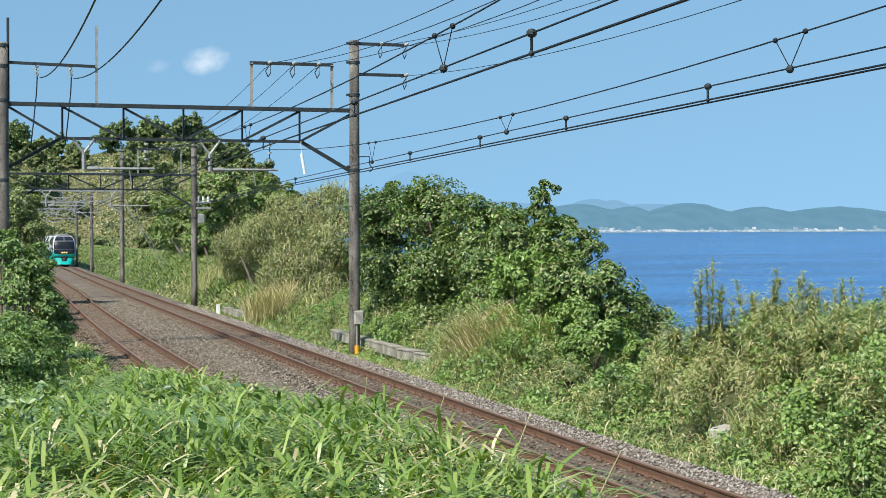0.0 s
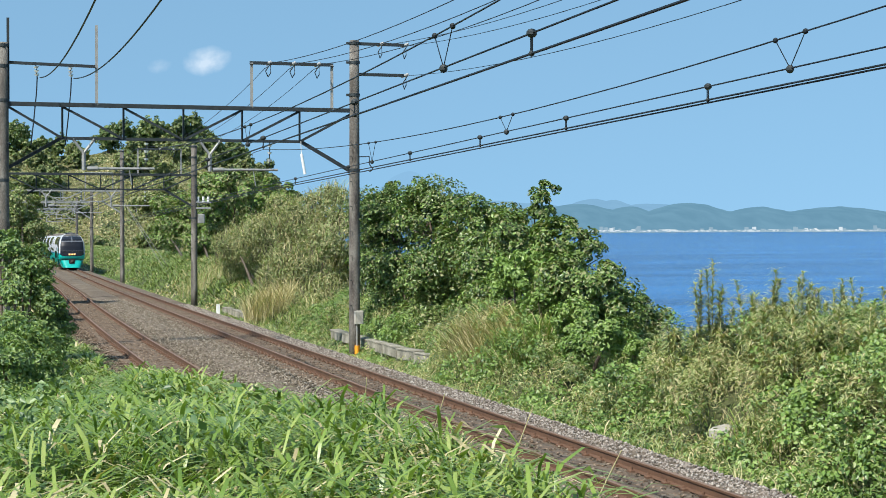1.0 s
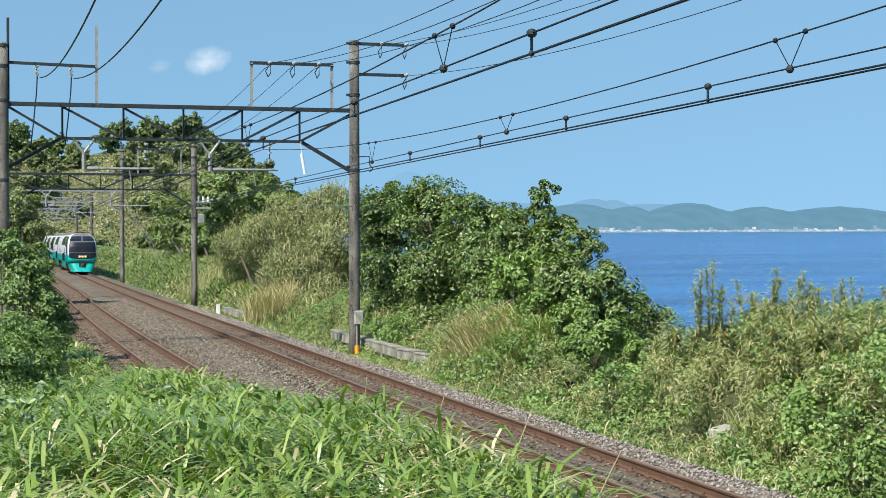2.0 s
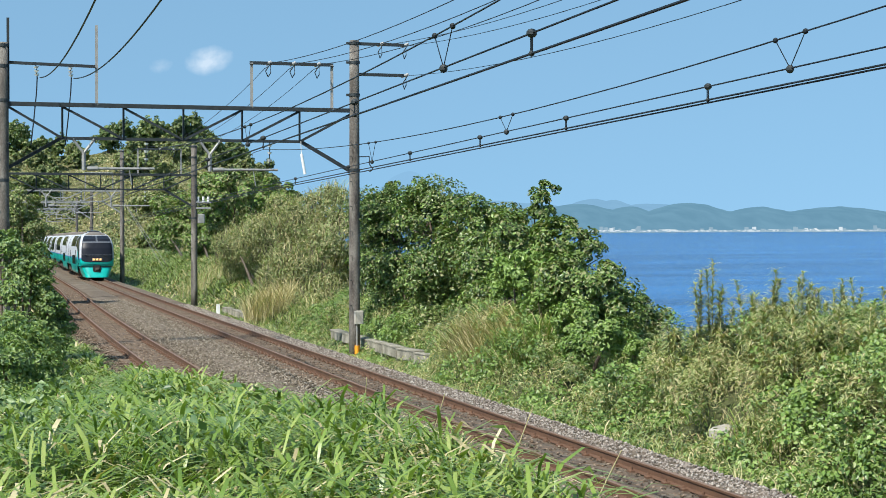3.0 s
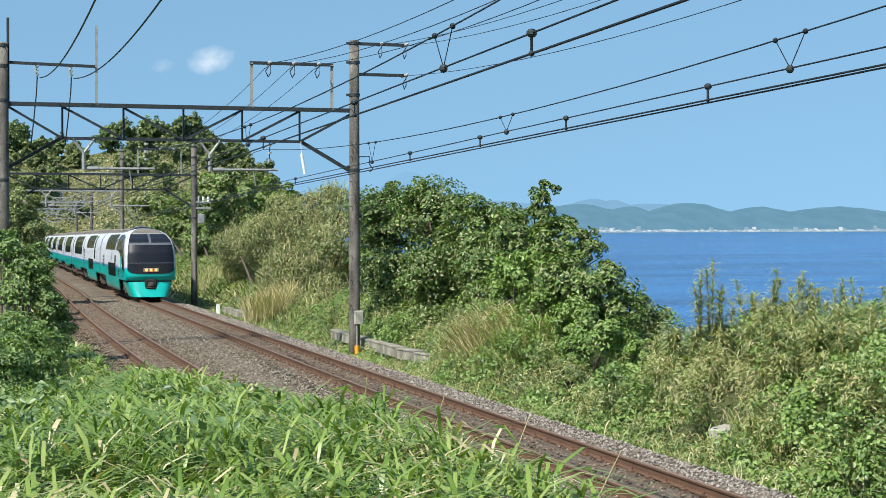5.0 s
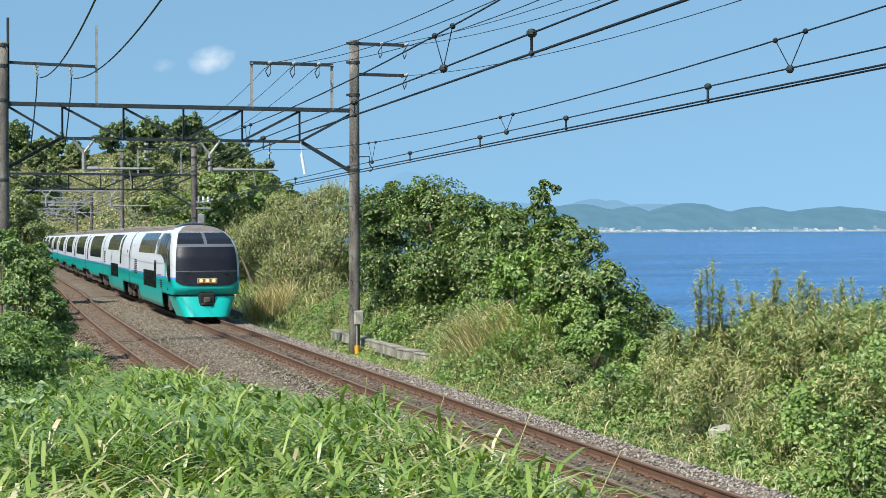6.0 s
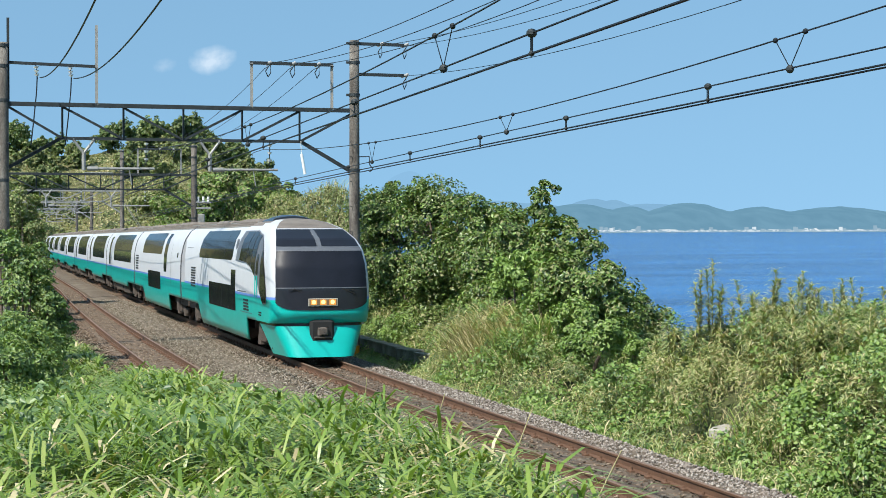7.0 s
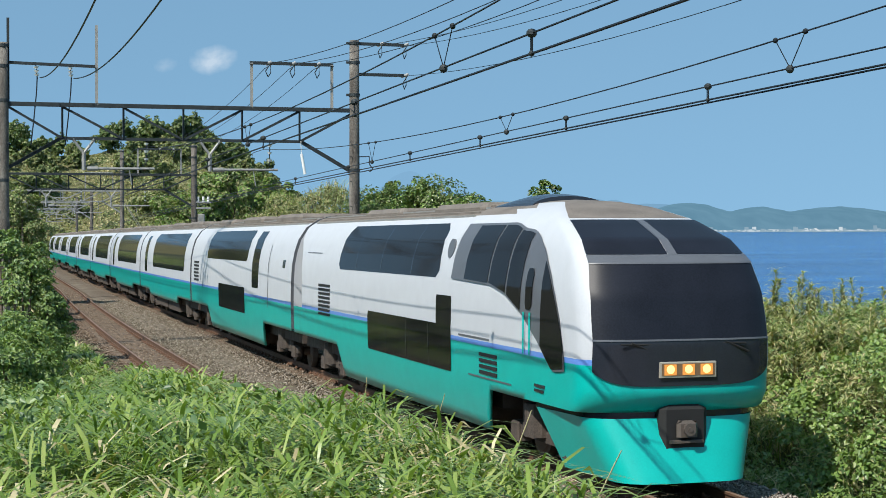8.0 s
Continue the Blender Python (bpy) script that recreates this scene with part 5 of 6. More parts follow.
def hill():
    """The wooded headland that the line runs into."""
    xs = steps((-120, -20, 10), (-20, 90, 44), (90, 130, 6))
    ys = steps((325, 440, 36), (440, 640, 6))

    def h(x, y):
        t = smooth(330, 405, y)
        return -5.5 + (crest(x) + 5.5) * t ** 0.8 + 1.2 * noise.noise(Vector((x * 0.06, y * 0.06, 2))) * t - 14 * smooth(470, 640, y)
    tagged(new("hill", grid_sheet("hill", xs, ys, h, HILLSOIL)), "terraced grassy headland with dry slopes", "hill", kind="structure")
    rnd = random.Random(8)
    spots = []
    for i in range(150):
        x = rnd.uniform(-8, 76)
        y = rnd.uniform(338, 396)
        if 18 < x < 33 and y > 345 and rnd.random() < 0.75:
            continue
        spots.append((x, y, rnd.uniform(1.3, 2.8)))
    spots += [(x, 397, r) for x, r in ((4, 3.2), (9, 3.8), (17, 2.8), (13, 2.4), (31, 4.2), (40, 4.0), (43, 3.6), (47, 4.0), (52, 4.2), (56, 3.8), (60, 3.2), (64, 3.2), (68, 3.0), (72, 2.6), (75, 2.2))]
    for k, (x, y, r) in enumerate(spots):
        z = h(x, y)
        rows = [(x, y, z + r * 0.9, r)] + [(x + rnd.uniform(-1, 1) * r, y + rnd.uniform(-1, 0.5) * r, z + r * rnd.uniform(0.7, 1.8), r * rnd.uniform(0.4, 0.7)) for j in range(4)]
        far_tree(rows, z, k, y > 396)
    # a white hut among the trees
    x, y = bearing(-0.235, 392)
    z = h(x, y)
    hut = thing("hut", "small white hut among trees on the hill", "hut", at=(x, y, z))
    s = Shape()
    s.box((-1.1, -0.9, -0.5), (1.1, 0.9, 2.3), 0, 0.02)
    part("wall", s.mesh("wall", PORCELAIN), hut)
    s = Shape()
    s.add([(-1.3, -1.1, 2.25), (1.3, -1.1, 2.25), (1.3, 1.1, 2.25), (-1.3, 1.1, 2.25), (-1.3, 0, 2.9), (1.3, 0, 2.9)], [(0, 1, 5, 4), (2, 3, 4, 5), (1, 2, 5), (3, 0, 4), (3, 2, 1, 0)])
    part("roof", s.mesh("roof", SLEEPER), hut, "low brown gable roof")
    # scrub that roughens the slopes
    rng = np.random.RandomState(77)
    k = 52000
    x, y = rng.uniform(-14, 80, k), rng.uniform(334, 404, k)
    n = noise_at(x, y, 0.16, 3.0)
    g = np.array([h(a, b) for a, b in zip(x, y)])
    bare = np.exp(-((x - 26) / 6.5) ** 2) * (y > 348)
    z = g + np.clip(0.5 + 2.6 * n, 0.1, 3.0) * (1 - 0.8 * bare) * rng.uniform(0.3, 1.0, k)
    idx = np.where(rng.rand(k) < 0.03 + 0.20 * bare, 2, np.where(n > 0.12, 0, 1))
    sz = rng.uniform(0.4, 0.95, k)
    me = leaf_mesh("hill_scrub", np.stack([x, y, z], axis=1), rng.normal(size=(k, 3)) * 0.6 + np.array([-0.2, -0.5, 0.6]), sz, sz * 0.6, [FARLEAF, SHRUBLEAF, DRY], idx, rng)
    tagged(new("hill_scrub", me), "olive scrub and dry grass over the terraced slope", "scrub", kind="stuff")


def far_tree(rows, z, seed, tall):
    rng = np.random.RandomState(100 + seed)
    label = "dark rounded tree on the hill's crest" if tall else "green bushy tree on the hillside"
    t = thing("hill_tree", label, "tree", "trees on the hill")
    x, y, zz, r = rows[0]
    s = Shape()
    s.tube((x, y, z - 0.5), (x, y, zz), 0.10 * r, 0.05 * r, 7)
    for a in rows[1:]:
        s.tube((x, y, z + r * 0.4), a[:3], 0.05 * r, 0.02 * r, 5)
    part("trunk", s.mesh("trunk", BARK), t)
    c, n = [], []
    for (bx, by, bz, br) in rows:
        k = int(130 * br ** 1.6) + 60
        d = ball_points(k, rng)
        lump = 0.75 + 0.35 * np.sin(d[:, :1] * 5 + seed) * np.cos(d[:, 2:] * 6 + seed)
        c.append(np.array([bx, by, bz]) + d * br * lump * rng.uniform(0.6, 1.05, (k, 1)))
        n.append(d + rng.normal(size=(k, 3)) * 0.4 + np.array([0, 0, 0.4]))
    c, n = np.concatenate(c), np.concatenate(n)
    sz = rng.uniform(0.5, 1.0, len(c))
    mats = [DARKLEAF, FARLEAF] if tall else [SHRUBLEAF, WEED, FARLEAF]
    idx = rng.choice(len(mats), size=len(c), p=[0.55, 0.45] if tall else [0.4, 0.25, 0.35])
    part("crown", leaf_mesh("crown", c, n, sz, sz * 0.6, mats, idx, rng), t)


HILLSOIL = grainy("dry_hill_grass", [(0.3, (0.075, 0.085, 0.033)), (0.5, (0.14, 0.13, 0.055)), (0.75, (0.24, 0.195, 0.09))], 0.95, 0, 0.08, 2.0, 0.5)
hill()


def grass_bank():
    """Broad-bladed grass in tufts over the bank in front of the camera."""
    rng = np.random.RandomState(21)
    tufts = 9500
    ty = 3.2 + 50 * rng.rand(tufts) ** 2.0
    lo = ty * 0.0047 - 1.2
    tx = lo + (3.3 - lo) * rng.rand(tufts)
    swell = np.clip(0.5 + 0.9 * noise_at(tx, ty, 0.9), 0, 1)
    lush = np.clip(0.5 + noise_at(tx, ty, 0.45, 7.0), 0, 1)
    vigour = rng.uniform(0.65, 1.2, tufts)
    per = 13
    t = np.repeat(np.arange(tufts), per)
    k = len(t)
    spread = rng.normal(size=(k, 2)) * 0.055
    x, y = tx[t] + spread[:, 0], ty[t] + spread[:, 1]
    g = np.array([ground_z(a, b) for a, b in zip(x, y)])
    h = (0.04 + 0.26 * swell[t]) * rng.rand(k)
    lean = rng.uniform(0, 2 * np.pi, tufts)
    ang = lean[t] + rng.normal(size=k) * 1.0
    out = np.stack([np.cos(ang), np.sin(ang), np.zeros(k)], axis=1)
    lift = rng.uniform(0.35, 1.4, k)
    up = out * np.cos(lift)[:, None] + np.array([[0, 0, 1.0]]) * np.sin(lift)[:, None]
    far = 1 + np.clip(y - 12, 0, 40) * 0.03
    length = rng.uniform(0.18, 0.43, k) * vigour[t] * far ** 0.5 * (1 + 0.3 * smooth_np(1.9, 2.7, x) * smooth_np(17, 12, y))
    width = rng.uniform(0.013, 0.033, k) * vigour[t] * far * np.clip(y / 12, 0.75, 1)
    corner = smooth_np(9.0, 5.5, y) * smooth_np(1.2, 0.2, x - 0.02 * y)
    idx = (rng.rand(k) < np.clip(0.015 + 0.14 * (1 - lush[t]) ** 2 + 0.25 * corner, 0.02, 0.5)).astype(int)
    me = blade_mesh("grass_bank", np.stack([x, y, g + h], axis=1), out, up, length, width, [GRASS, DRY], idx, rng, 0.55)
    tagged(new("grass_bank", me), "lush broad-bladed green grass with a few dry blades", "grass", kind="stuff")
    # the rest of the bank, round and behind the tripod
    k = 26000
    y = rng.uniform(-9, 58, k)
    x = np.where(y < 3.4, rng.uniform(-9, 2.9, k), -1.2 - 9 * rng.rand(k))
    g = np.array([ground_z(a, b) for a, b in zip(x, y)])
    ang = rng.uniform(0, 2 * np.pi, k)
    out = np.stack([np.cos(ang), np.sin(ang), np.zeros(k)], axis=1)
    me = blade_mesh("bank_grass", np.stack([x, y, g - 0.03], axis=1), out, out * 0.5 + np.array([[0, 0, 1.0]]), rng.uniform(0.15, 0.40, k), rng.uniform(0.02, 0.05, k), [GRASS, DRY], (rng.rand(k) < 0.12).astype(int), rng, 0.45)
    tagged(new("bank_grass", me), "short green grass over the rest of the bank", "grass", kind="stuff")
    # leafy herbs in mounds between the tufts, thickest towards the foot of the roadside bush
    c, n, sz = [], [], []
    for i in range(900):
        cy = 6.0 + 40 * rng.rand() ** 1.3
        lo = -1.0 + 0.004 * cy
        cx = lo + (2.0 - lo) * rng.rand()
        side = math.exp(-(cx / max(0.6, 0.026 * cy + 0.1)) ** 2)
        if rng.rand() > 0.02 + 0.9 * side * smooth(8, 14, cy):
            continue
        r, k = rng.uniform(0.10, 0.24), 30
        d = ball_points(k, rng)
        d[:, 2] = np.abs(d[:, 2])
        c.append(np.array([cx, cy, ground_z(cx, cy) + rng.uniform(0.15, 0.34)]) + d * r)
        n.append(d + rng.normal(size=(k, 3)) * 0.4 + np.array([-0.1, -0.2, 0.4]))
        sz.append(rng.uniform(0.05, 0.10, k) * (0.75 + cy * 0.012))
    c, n, sz = np.concatenate(c), np.concatenate(n), np.concatenate(sz)
    me = leaf_mesh("herb_leaves", c, n, sz, sz * 0.55, [HERB, WEED], (rng.rand(len(c)) < 0.3).astype(int), rng)
    tagged(new("herb_leaves", me), "mounds of low blue-green leafy herbs on the bank", "weeds", kind="stuff")


def stalks():
    """A few single grass stalks that stand up before the rails."""
    rnd = random.Random(5)
    for (x, y, z, tx, ty, tz) in ((2.6, 11.0, 1.6, 2.62, 10.8, 2.3), (2.6, 9.4, 1.6, 2.72, 9.2, 2.35), (2.7, 8.2, 1.6, 2.85, 8.0, 2.38), (2.6, 7.2, 1.6, 2.95, 7.0, 2.3)):
        a, b = Vector((x, y, z)), Vector((tx, ty, tz))
        s = Shape()
        m = (a + b) / 2 + Vector((rnd.uniform(-0.04, 0.04), 0, 0))
        s.path([a, m, b], [0.006, 0.005, 0.003], 5)
        t = thing("grass_stalk", "single tall grass stalk with narrow leaves", "grass stalk", "grass stalks before the rails", at=(0, 0, 0))
        part("stem", s.mesh("stem", DRY), t)
        for i in range(3):
            p = a + (b - a) * rnd.uniform(0.3, 0.8)
            d = Vector((rnd.uniform(-1, 1), rnd.uniform(-0.4, 0.4), 0.5)).normalized() * rnd.uniform(0.15, 0.30)
            s = Shape()
            w = Vector((0, 0, 0.012))
            q = p + d * 0.55 + Vector((0, 0, 0.02))
            s.add([p, q + w, p + d - Vector((0, 0, 0.05)), q - w], [(0, 3, 2, 1)])
            part("blade", s.mesh("blade", GRASS), t)


def weed_top(x, y):
    """How tall the weeds stand on the sea side."""
    e = x - (right_x(y) + 2.35)
    n = noise.noise(Vector((x * 0.8, y * 0.8, 1.0)))
    m = noise.noise(Vector((x * 0.25, y * 0.25, 4.0)))
    tall = 0.40 + 1.0 * smooth(0.1, 1.6, e) + 0.6 * n * smooth(0.2, 1.2, e) + 0.3 * m
    notch = smooth(29.0, 33.0, y) * (1 - smooth(36, 39, y)) * smooth(1.2, 2.6, e)
    clear = smooth(41.5, 44.5, y) * (1 - smooth(58, 64, y)) * (1 - smooth(1.0, 2.2, e))
    for bx, by in ((12.5, 25.2), (12.65, 18.2)):
        tall *= 1 - 0.85 * math.exp(-((x - bx) / 0.45) ** 2 - ((y - by) / 0.6) ** 2)
    return max(0.12, tall * (1 - 0.65 * notch) * (1 - 0.72 * clear))


def sea_side_weeds():
    """Mounds of vine, weed and drying growth that tumble down to the ballast."""
    rng = np.random.RandomState(31)
    c, n, sz, wd, idx = [], [], [], [], []
    for i in range(3000):
        y = 9 + 55 * rng.rand() ** 1.3
        e = 0.12 + 6.3 * rng.rand() ** 1.35
        x = right_x(y) + 2.35 + e
        h = weed_top(x, y)
        r = min(0.75 * h, rng.uniform(0.16, 0.44))
        kind = noise.noise(Vector((x * 0.42, y * 0.42, 9.0))) + 0.35 * rng.normal()
        k = int(60 + 520 * r * r)
        d = ball_points(k, rng)
        d[:, 2] = np.where(rng.rand(k) < 0.75, np.abs(d[:, 2]), d[:, 2])
        mid = np.array([x, y, ground_z(x, y) + max(0.1, h - r) * (0.35 + 0.65 * rng.rand() ** 0.5)])
        c.append(mid + d * r * rng.uniform(0.55, 1.1, (k, 1)) * np.array([1, 1, 1.15]))
        n.append(d * 0.8 + rng.normal(size=(k, 3)) * 0.4 + np.array([-0.15, -0.15, 0.45]))
        if kind > 0.10:
            size, slim, mats, p = rng.uniform(0.06, 0.115, k), 0.75, (0, 1, 4), (0.72, 0.22, 0.06)
        elif kind > -0.22:
            size, slim, mats, p = rng.uniform(0.05, 0.10, k), 0.42, (1, 4, 2, 3), (0.52, 0.30, 0.06, 0.12)
        else:
            size, slim, mats, p = rng.uniform(0.06, 0.14, k), 0.22, (3, 2, 1), (0.55, 0.25, 0.20)
        sz.append(size)
        wd.append(size * slim)
        idx.append(rng.choice(mats, size=k, p=p))
    c, n, sz, wd, idx = (np.concatenate(q) for q in (c, n, sz, wd, idx))
    me = leaf_mesh("vine_weeds", c, n, sz, wd, [VINELEAF, WEED, DRY, CANE, HERB], idx, rng)
    tagged(new("vine_weeds", me), "tangled mounds of green vines and weeds beside the ballast", "weeds", kind="stuff")
    # grass and straw among them
    k = 20000
    y = 9 + 60 * rng.rand(k) ** 1.3
    e = 0.0 + 6.0 * rng.rand(k)
    x = np.array([right_x(b) + 2.25 for b in y]) + e
    g = np.array([ground_z(a, b) for a, b in zip(x, y)])
    h = np.array([weed_top(a, b) for a, b in zip(x, y)])
    ang = rng.uniform(0, 2 * np.pi, k)
    out = np.stack([np.cos(ang), np.sin(ang), np.zeros(k)], axis=1)
    up = out * 0.35 + np.array([[0, 0, 1.0]])
    dry = rng.rand(k) + np.clip(noise_at(x, y, 0.5, 2.0), -0.3, 0.3)
    idx = np.where(dry > 0.78, 1, np.where(dry > 0.4, 2, 0))
    me = blade_mesh("tall_grass", np.stack([x, y, g + h * rng.uniform(0.2, 0.7, k)], axis=1), out, up, rng.uniform(0.25, 0.6, k), rng.uniform(0.010, 0.026, k), [WEED, DRY, CANE], idx, rng, 0.5)
    tagged(new("tall_grass", me), "tall green and straw-coloured grass among the weeds", "grass", kind="stuff")


def straw_clump(x, y, r, tall, count, seed, dryness, label):
    rng = np.random.RandomState(seed)
    a, d = rng.uniform(0, 2 * np.pi, count), r * rng.rand(count) ** 0.5
    bx, by = x + d * np.cos(a), y + d * np.sin(a) * 1.6
    g = np.array([ground_z(p, q) for p, q in zip(bx, by)])
    ang = rng.uniform(0, 2 * np.pi, count)
    out = np.stack([np.cos(ang), np.sin(ang), np.zeros(count)], axis=1)
    up = out * 0.22 + np.array([[0, 0, 1.0]])
    idx = (rng.rand(count) < dryness).astype(int)
    t = thing("grass_clump", label, "grass clump", "clumps of tall grass")
    part("tuft", blade_mesh("tuft", np.stack([bx, by, g + rng.uniform(0, 0.5, count)], axis=1), out, up, rng.uniform(0.6, 1.1, count) * tall, rng.uniform(0.012, 0.03, count), [GRASS, DRY], idx, rng, 0.35), t)


def reeds():
    """Tall leafy canes that stand against the sea."""
    rnd = random.Random(12)
    rng = np.random.RandomState(12)
    tall = [(0.164, -0.0315), (0.1735, -0.0235), (0.201, -0.030), (0.2095, -0.037), (0.219, -0.0345), (0.2315, -0.032), (0.2415, -0.043), (0.249, -0.043), (0.2545, -0.0375), (0.2625, -0.0355), (0.2775, -0.042)]
    for i in range(230 + 3 * len(tall)):
        y = rnd.uniform(14.0, 30.5)
        x = right_x(y) + rnd.uniform(4.2, 7.4)
        g = ground_z(x, y)
        top = g + rnd.uniform(0.85, 1.6) + 0.2 * smooth(26, 30, y)
        spire = i >= 230
        if spire:
            # leafy spires that stand out above the rest, three stems each
            tan, rise = tall[(i - 230) // 3]
            depth = 31.5 - 14 * (tan - 0.164)
            x, y = bearing(tan, depth)
            x, y = x + rnd.uniform(-0.12, 0.12), y + rnd.uniform(-0.3, 0.3)
            g, top = ground_z(x, y), EYE[2] + rise * depth - (0.0, 0.22, 0.5)[i % 3]
        lean = Vector((rnd.uniform(-0.2, 0.2), rnd.uniform(-0.2, 0.2), 0)) * (1.3 if spire else 1.0)
        t = thing("reed_cane", "tall leafy cane with drying olive leaves", "cane", "canes against the sea")
        s = Shape()
        m = Vector((x, y, (g + top) / 2)) + lean * 0.4
        s.tube((x, y, g - 0.1), m, 0.014, 0.012, 5)
        s.tube(m, Vector((x, y, top)) + lean, 0.012, 0.004, 5)
        part("stem", s.mesh("stem", DRY), t)
        k = 130 if spire else 120
        f = 0.35 + 0.65 * rng.rand(k) ** 0.8
        base = np.array([x, y, g]) + np.outer(f, [lean.x, lean.y, top - g])
        ang = rng.uniform(0, 2 * np.pi, k)
        out = np.stack([np.cos(ang), np.sin(ang), np.zeros(k)], axis=1)
        up = out * 0.7 + np.array([[0, 0, 0.8]])
        idx = np.where(rng.rand(k) < 0.25, 1, np.where(rng.rand(k) < 0.3, 0, 2))
        part("foliage", blade_mesh("foliage", base, out, up, rng.uniform(0.14, 0.42, k) * (1.25 - 0.6 * f) if spire else rng.uniform(0.18, 0.42, k), rng.uniform(0.018, 0.040, k), [WEED, DRY, CANE], idx, rng, 0.6 if spire else 0.7), t)


def verge():
    """Low grass on both verges farther along the line."""
    rng = np.random.RandomState(41)
    k = 60000
    y = 48 + 290 * rng.rand(k) ** 1.7
    right = rng.rand(k) < 0.72
    x = np.where(right, np.array([right_x(b) + 2.2 for b in y]) + 7.5 * rng.rand(k) ** 1.2, np.array([left_x(b) - 1.9 for b in y]) - 6 * rng.rand(k) ** 1.4)
    g = np.array([ground_z(a, b) for a, b in zip(x, y)])
    ang = rng.uniform(0, 2 * np.pi, k)
    out = np.stack([np.cos(ang), np.sin(ang), np.zeros(k)], axis=1)
    up = out * 0.5 + np.array([[0, 0, 1.0]])
    e = np.where(right, x - np.array([right_x(b) + 2.2 for b in y]), 2.0)
    size = (0.35 + 0.12 * np.clip(e, 0, 5)) * rng.uniform(0.6, 1.2, k)
    idx = np.where(rng.rand(k) < np.clip(0.08 + 0.7 * noise_at(x, y, 0.12, 5.0), 0.03, 0.6), 1, 0)
    me = blade_mesh("verge_grass", np.stack([x, y, g - 0.05], axis=1), out, up, size, rng.uniform(0.03, 0.07, k) * (1 + y * 0.004), [WEED, DRY], idx, rng, 0.5)
    tagged(new("verge_grass", me), "rough green and straw grass along the verges", "grass", kind="stuff")


grass_bank()
stalks()
sea_side_weeds()
for row in ((13.1, 39.2, 0.9, 1.5, 1900, 51, 0.95, "dry straw-coloured clump of tall grass"), (13.0, 37.0, 0.7, 1.35, 1100, 52, 0.25, "fresh green clump of tall grass"), (13.4, 75.0, 1.2, 1.9, 1300, 53, 0.95, "dry straw-coloured clump of tall grass"),
            (13.3, 41.5, 0.8, 1.7, 1600, 57, 0.95, "dry straw-coloured clump of tall grass"), (13.5, 66.0, 0.8, 1.2, 350, 54, 0.35, "mixed green and straw clump of grass"), (14.4, 104.0, 1.8, 1.5, 700, 55, 0.6, "dry straw-coloured clump of tall grass"), (12.6, 24.0, 0.5, 0.9, 260, 56, 0.4, "mixed green and straw clump of grass")):
    straw_clump(*row)
reeds()
verge()


# ---- loose stones of the ballast ----
def stones(name, k, place, lo, hi, seed, mat, label):
    rng = np.random.RandomState(seed)
    x, y, z = place(rng, k)
    c = np.stack([x, y, z], axis=1)
    shape = np.array([[1, 0, 0], [-1, 0, 0], [0, 1, 0], [0, -1, 0], [0, 0, 1], [0, 0, -1]], float)
    r = rng.uniform(lo, hi, k)
    off = shape[None] * r[:, None, None] * rng.uniform(0.6, 1.25, (k, 6, 1)) + rng.normal(size=(k, 6, 3)) * r[:, None, None] * 0.22
    a = rng.uniform(0, np.pi, k)
    ca, sa = np.cos(a)[:, None], np.sin(a)[:, None]
    off = np.stack([off[..., 0] * ca - off[..., 1] * sa, off[..., 0] * sa + off[..., 1] * ca, off[..., 2] * 0.75], axis=2)
    verts = (c[:, None] + off).reshape(-1, 3)
    tri = np.array([[0, 2, 4], [2, 1, 4], [1, 3, 4], [3, 0, 4], [2, 0, 5], [1, 2, 5], [3, 1, 5], [0, 3, 5]]).ravel()
    loops = ((np.arange(k) * 6)[:, None] + tri[None]).ravel()
    tagged(new(name, fast_mesh(name, verts, loops, np.full(8 * k, 3), [mat])), label, "ballast", kind="stuff")


def stone_mat(name, stops):
    m, nt, b = shader(name, 0.9)
    n, l = nt.nodes, nt.links
    geo, ramp = n.new("ShaderNodeNewGeometry"), n.new("ShaderNodeValToRGB")
    els = ramp.color_ramp.elements
    while len(els) < len(stops):
        els.new(0.5)
    for el, (at, col) in zip(els, stops):
        el.position, el.color = at, (*col, 1)
    l.new(geo.outputs["Random Per Island"], ramp.inputs[0])
    l.new(ramp.outputs[0], b.inputs["Base Color"])
    return m


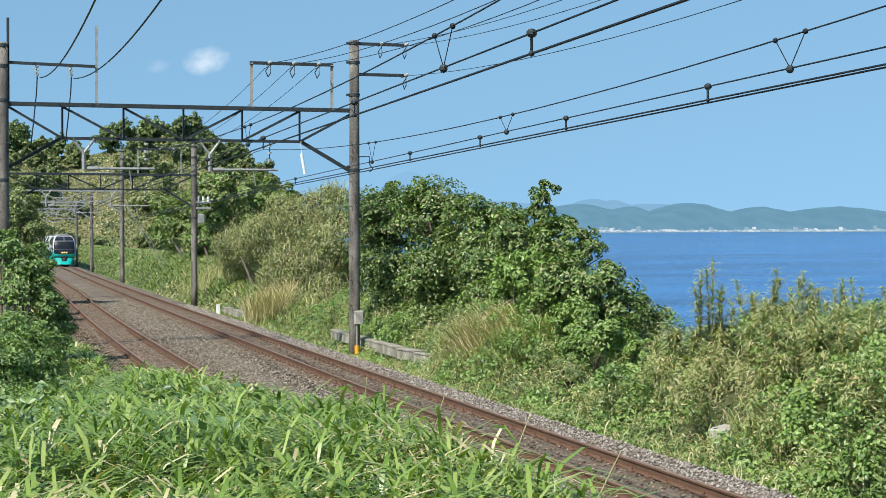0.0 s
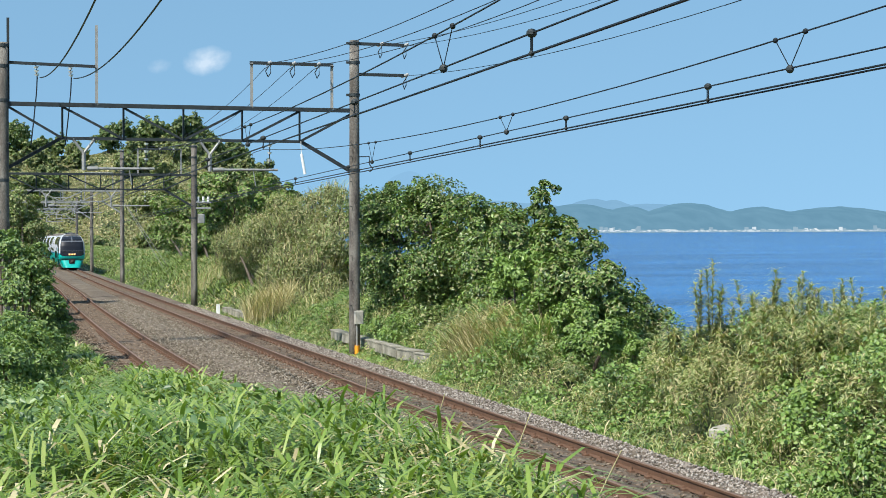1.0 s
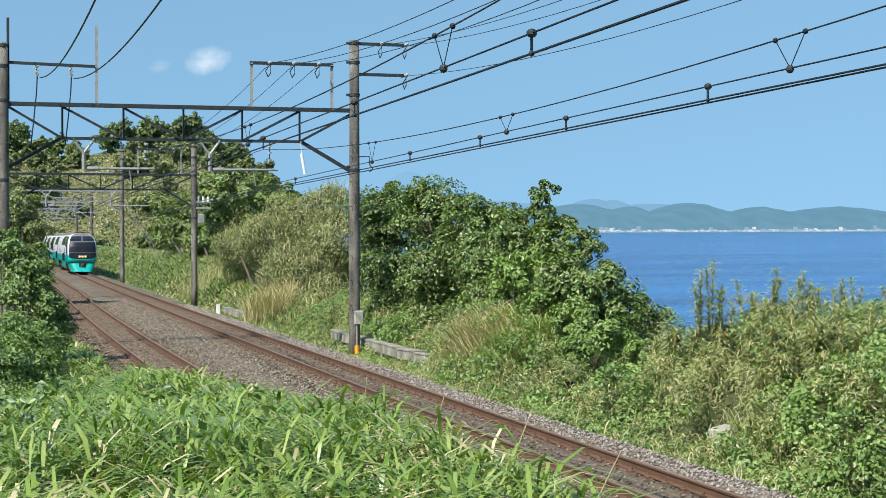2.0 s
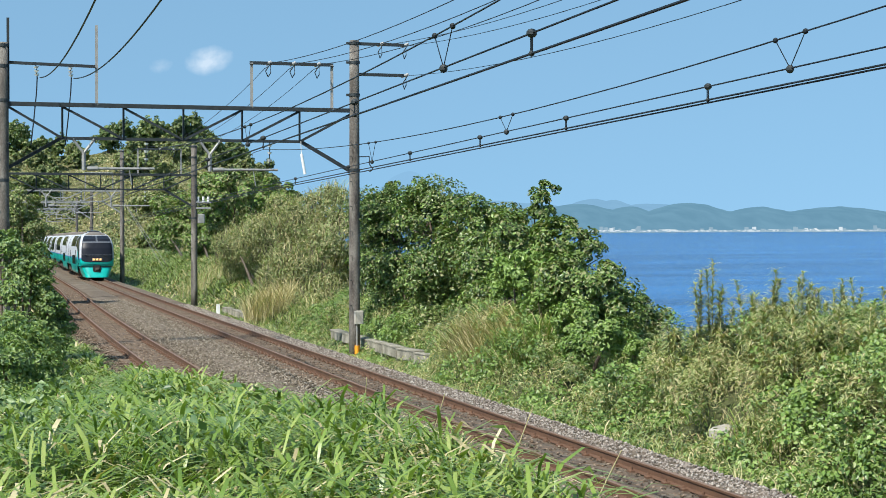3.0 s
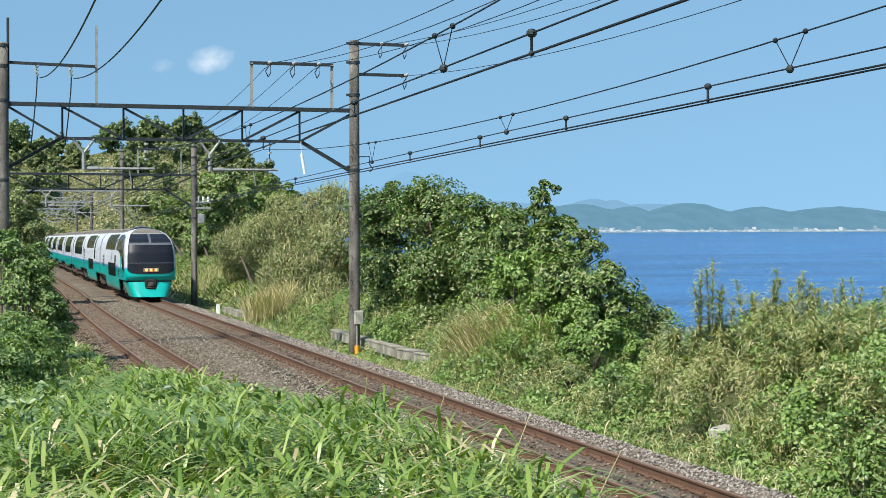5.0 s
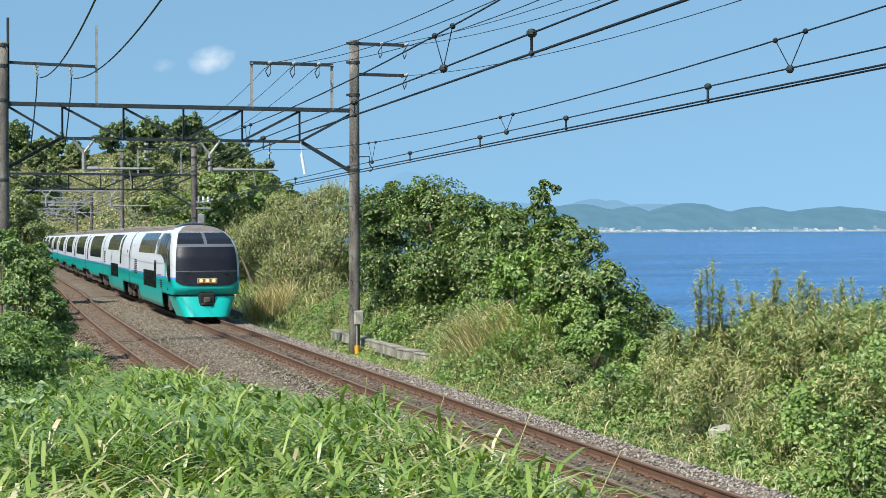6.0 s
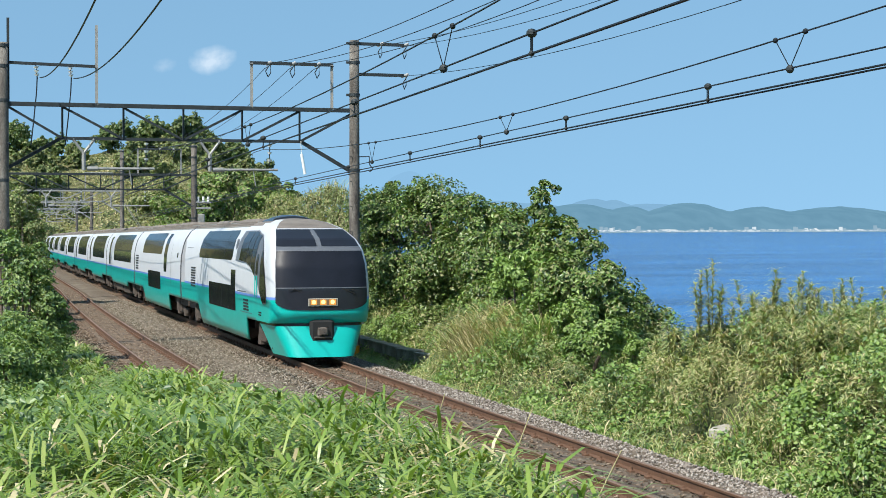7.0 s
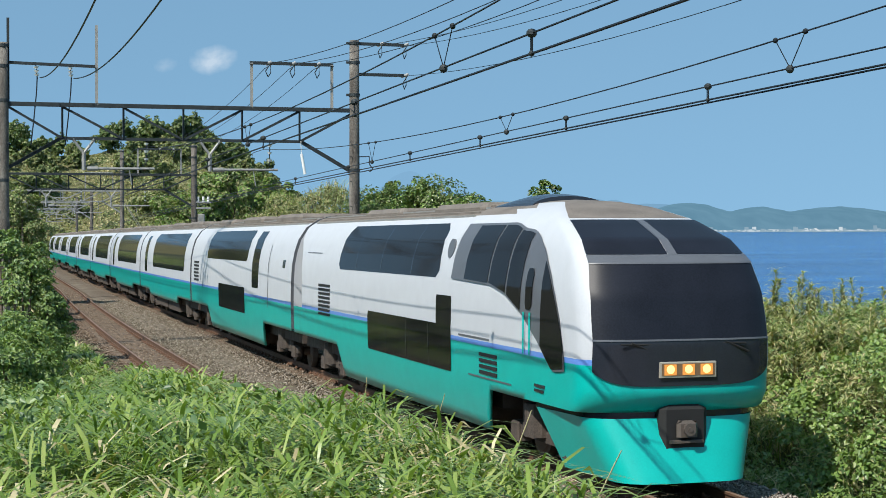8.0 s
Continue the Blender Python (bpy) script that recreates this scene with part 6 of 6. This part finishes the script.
GREYSTONE = stone_mat("grey_ballast_stone", [(0.0, (0.13, 0.105, 0.085)), (0.5, (0.26, 0.22, 0.185)), (1.0, (0.42, 0.38, 0.335))])
RUSTSTONE = stone_mat("rusty_ballast_stone", [(0.0, (0.06, 0.04, 0.025)), (0.6, (0.165, 0.115, 0.075)), (1.0, (0.29, 0.225, 0.165))])


def shoulder(rng, k):
    y = 12 + 75 * rng.rand(k) ** 1.6
    x = np.array([right_x(b) for b in y]) + 0.85 + 1.75 * rng.rand(k)
    edge = np.clip(np.array([right_x(b) for b in y]) + 2.55 - x, 0, 0.75) / 0.75
    return x, y, -FALL * y - 0.235 - 0.42 * (1 - edge * edge * (3 - 2 * edge)) + rng.uniform(-0.01, 0.03, k)


def between(rng, k):
    y = 14 + 80 * rng.rand(k) ** 1.5
    a, b = np.array([left_x(v) + 0.8 for v in y]), np.array([right_x(v) - 0.8 for v in y])
    return a + (b - a) * rng.rand(k), y, -FALL * y - 0.225 + rng.uniform(-0.01, 0.05, k)


def inside(rng, k):
    y = 12 + 60 * rng.rand(k) ** 1.5
    return np.array([right_x(v) for v in y]) + rng.uniform(-0.98, 0.98, k), y, -FALL * y - 0.182 + rng.uniform(-0.02, 0.03, k)


stones("shoulder_stones", 34000, shoulder, 0.015, 0.036, 61, GREYSTONE, "clean grey crushed stones on the ballast shoulder")
stones("middle_stones", 26000, between, 0.022, 0.048, 62, stone_mat("brown_ballast_stone", [(0.0, (0.09, 0.07, 0.045)), (0.5, (0.185, 0.15, 0.108)), (1.0, (0.34, 0.295, 0.235))]), "brown-grey crushed stones between the tracks")
def second(rng, k):
    y = 28 + 85 * rng.rand(k) ** 1.3
    return np.array([left_x(v) for v in y]) + rng.uniform(-1.7, 0.95, k), y, -FALL * y - 0.19 + rng.uniform(-0.03, 0.03, k)


stones("second_track_stones", 16000, second, 0.022, 0.05, 64, RUSTSTONE, "rust-stained stones of the second track")
stones("track_stones", 12000, inside, 0.018, 0.040, 63, RUSTSTONE, "rust-stained stones between the rails")


motions()
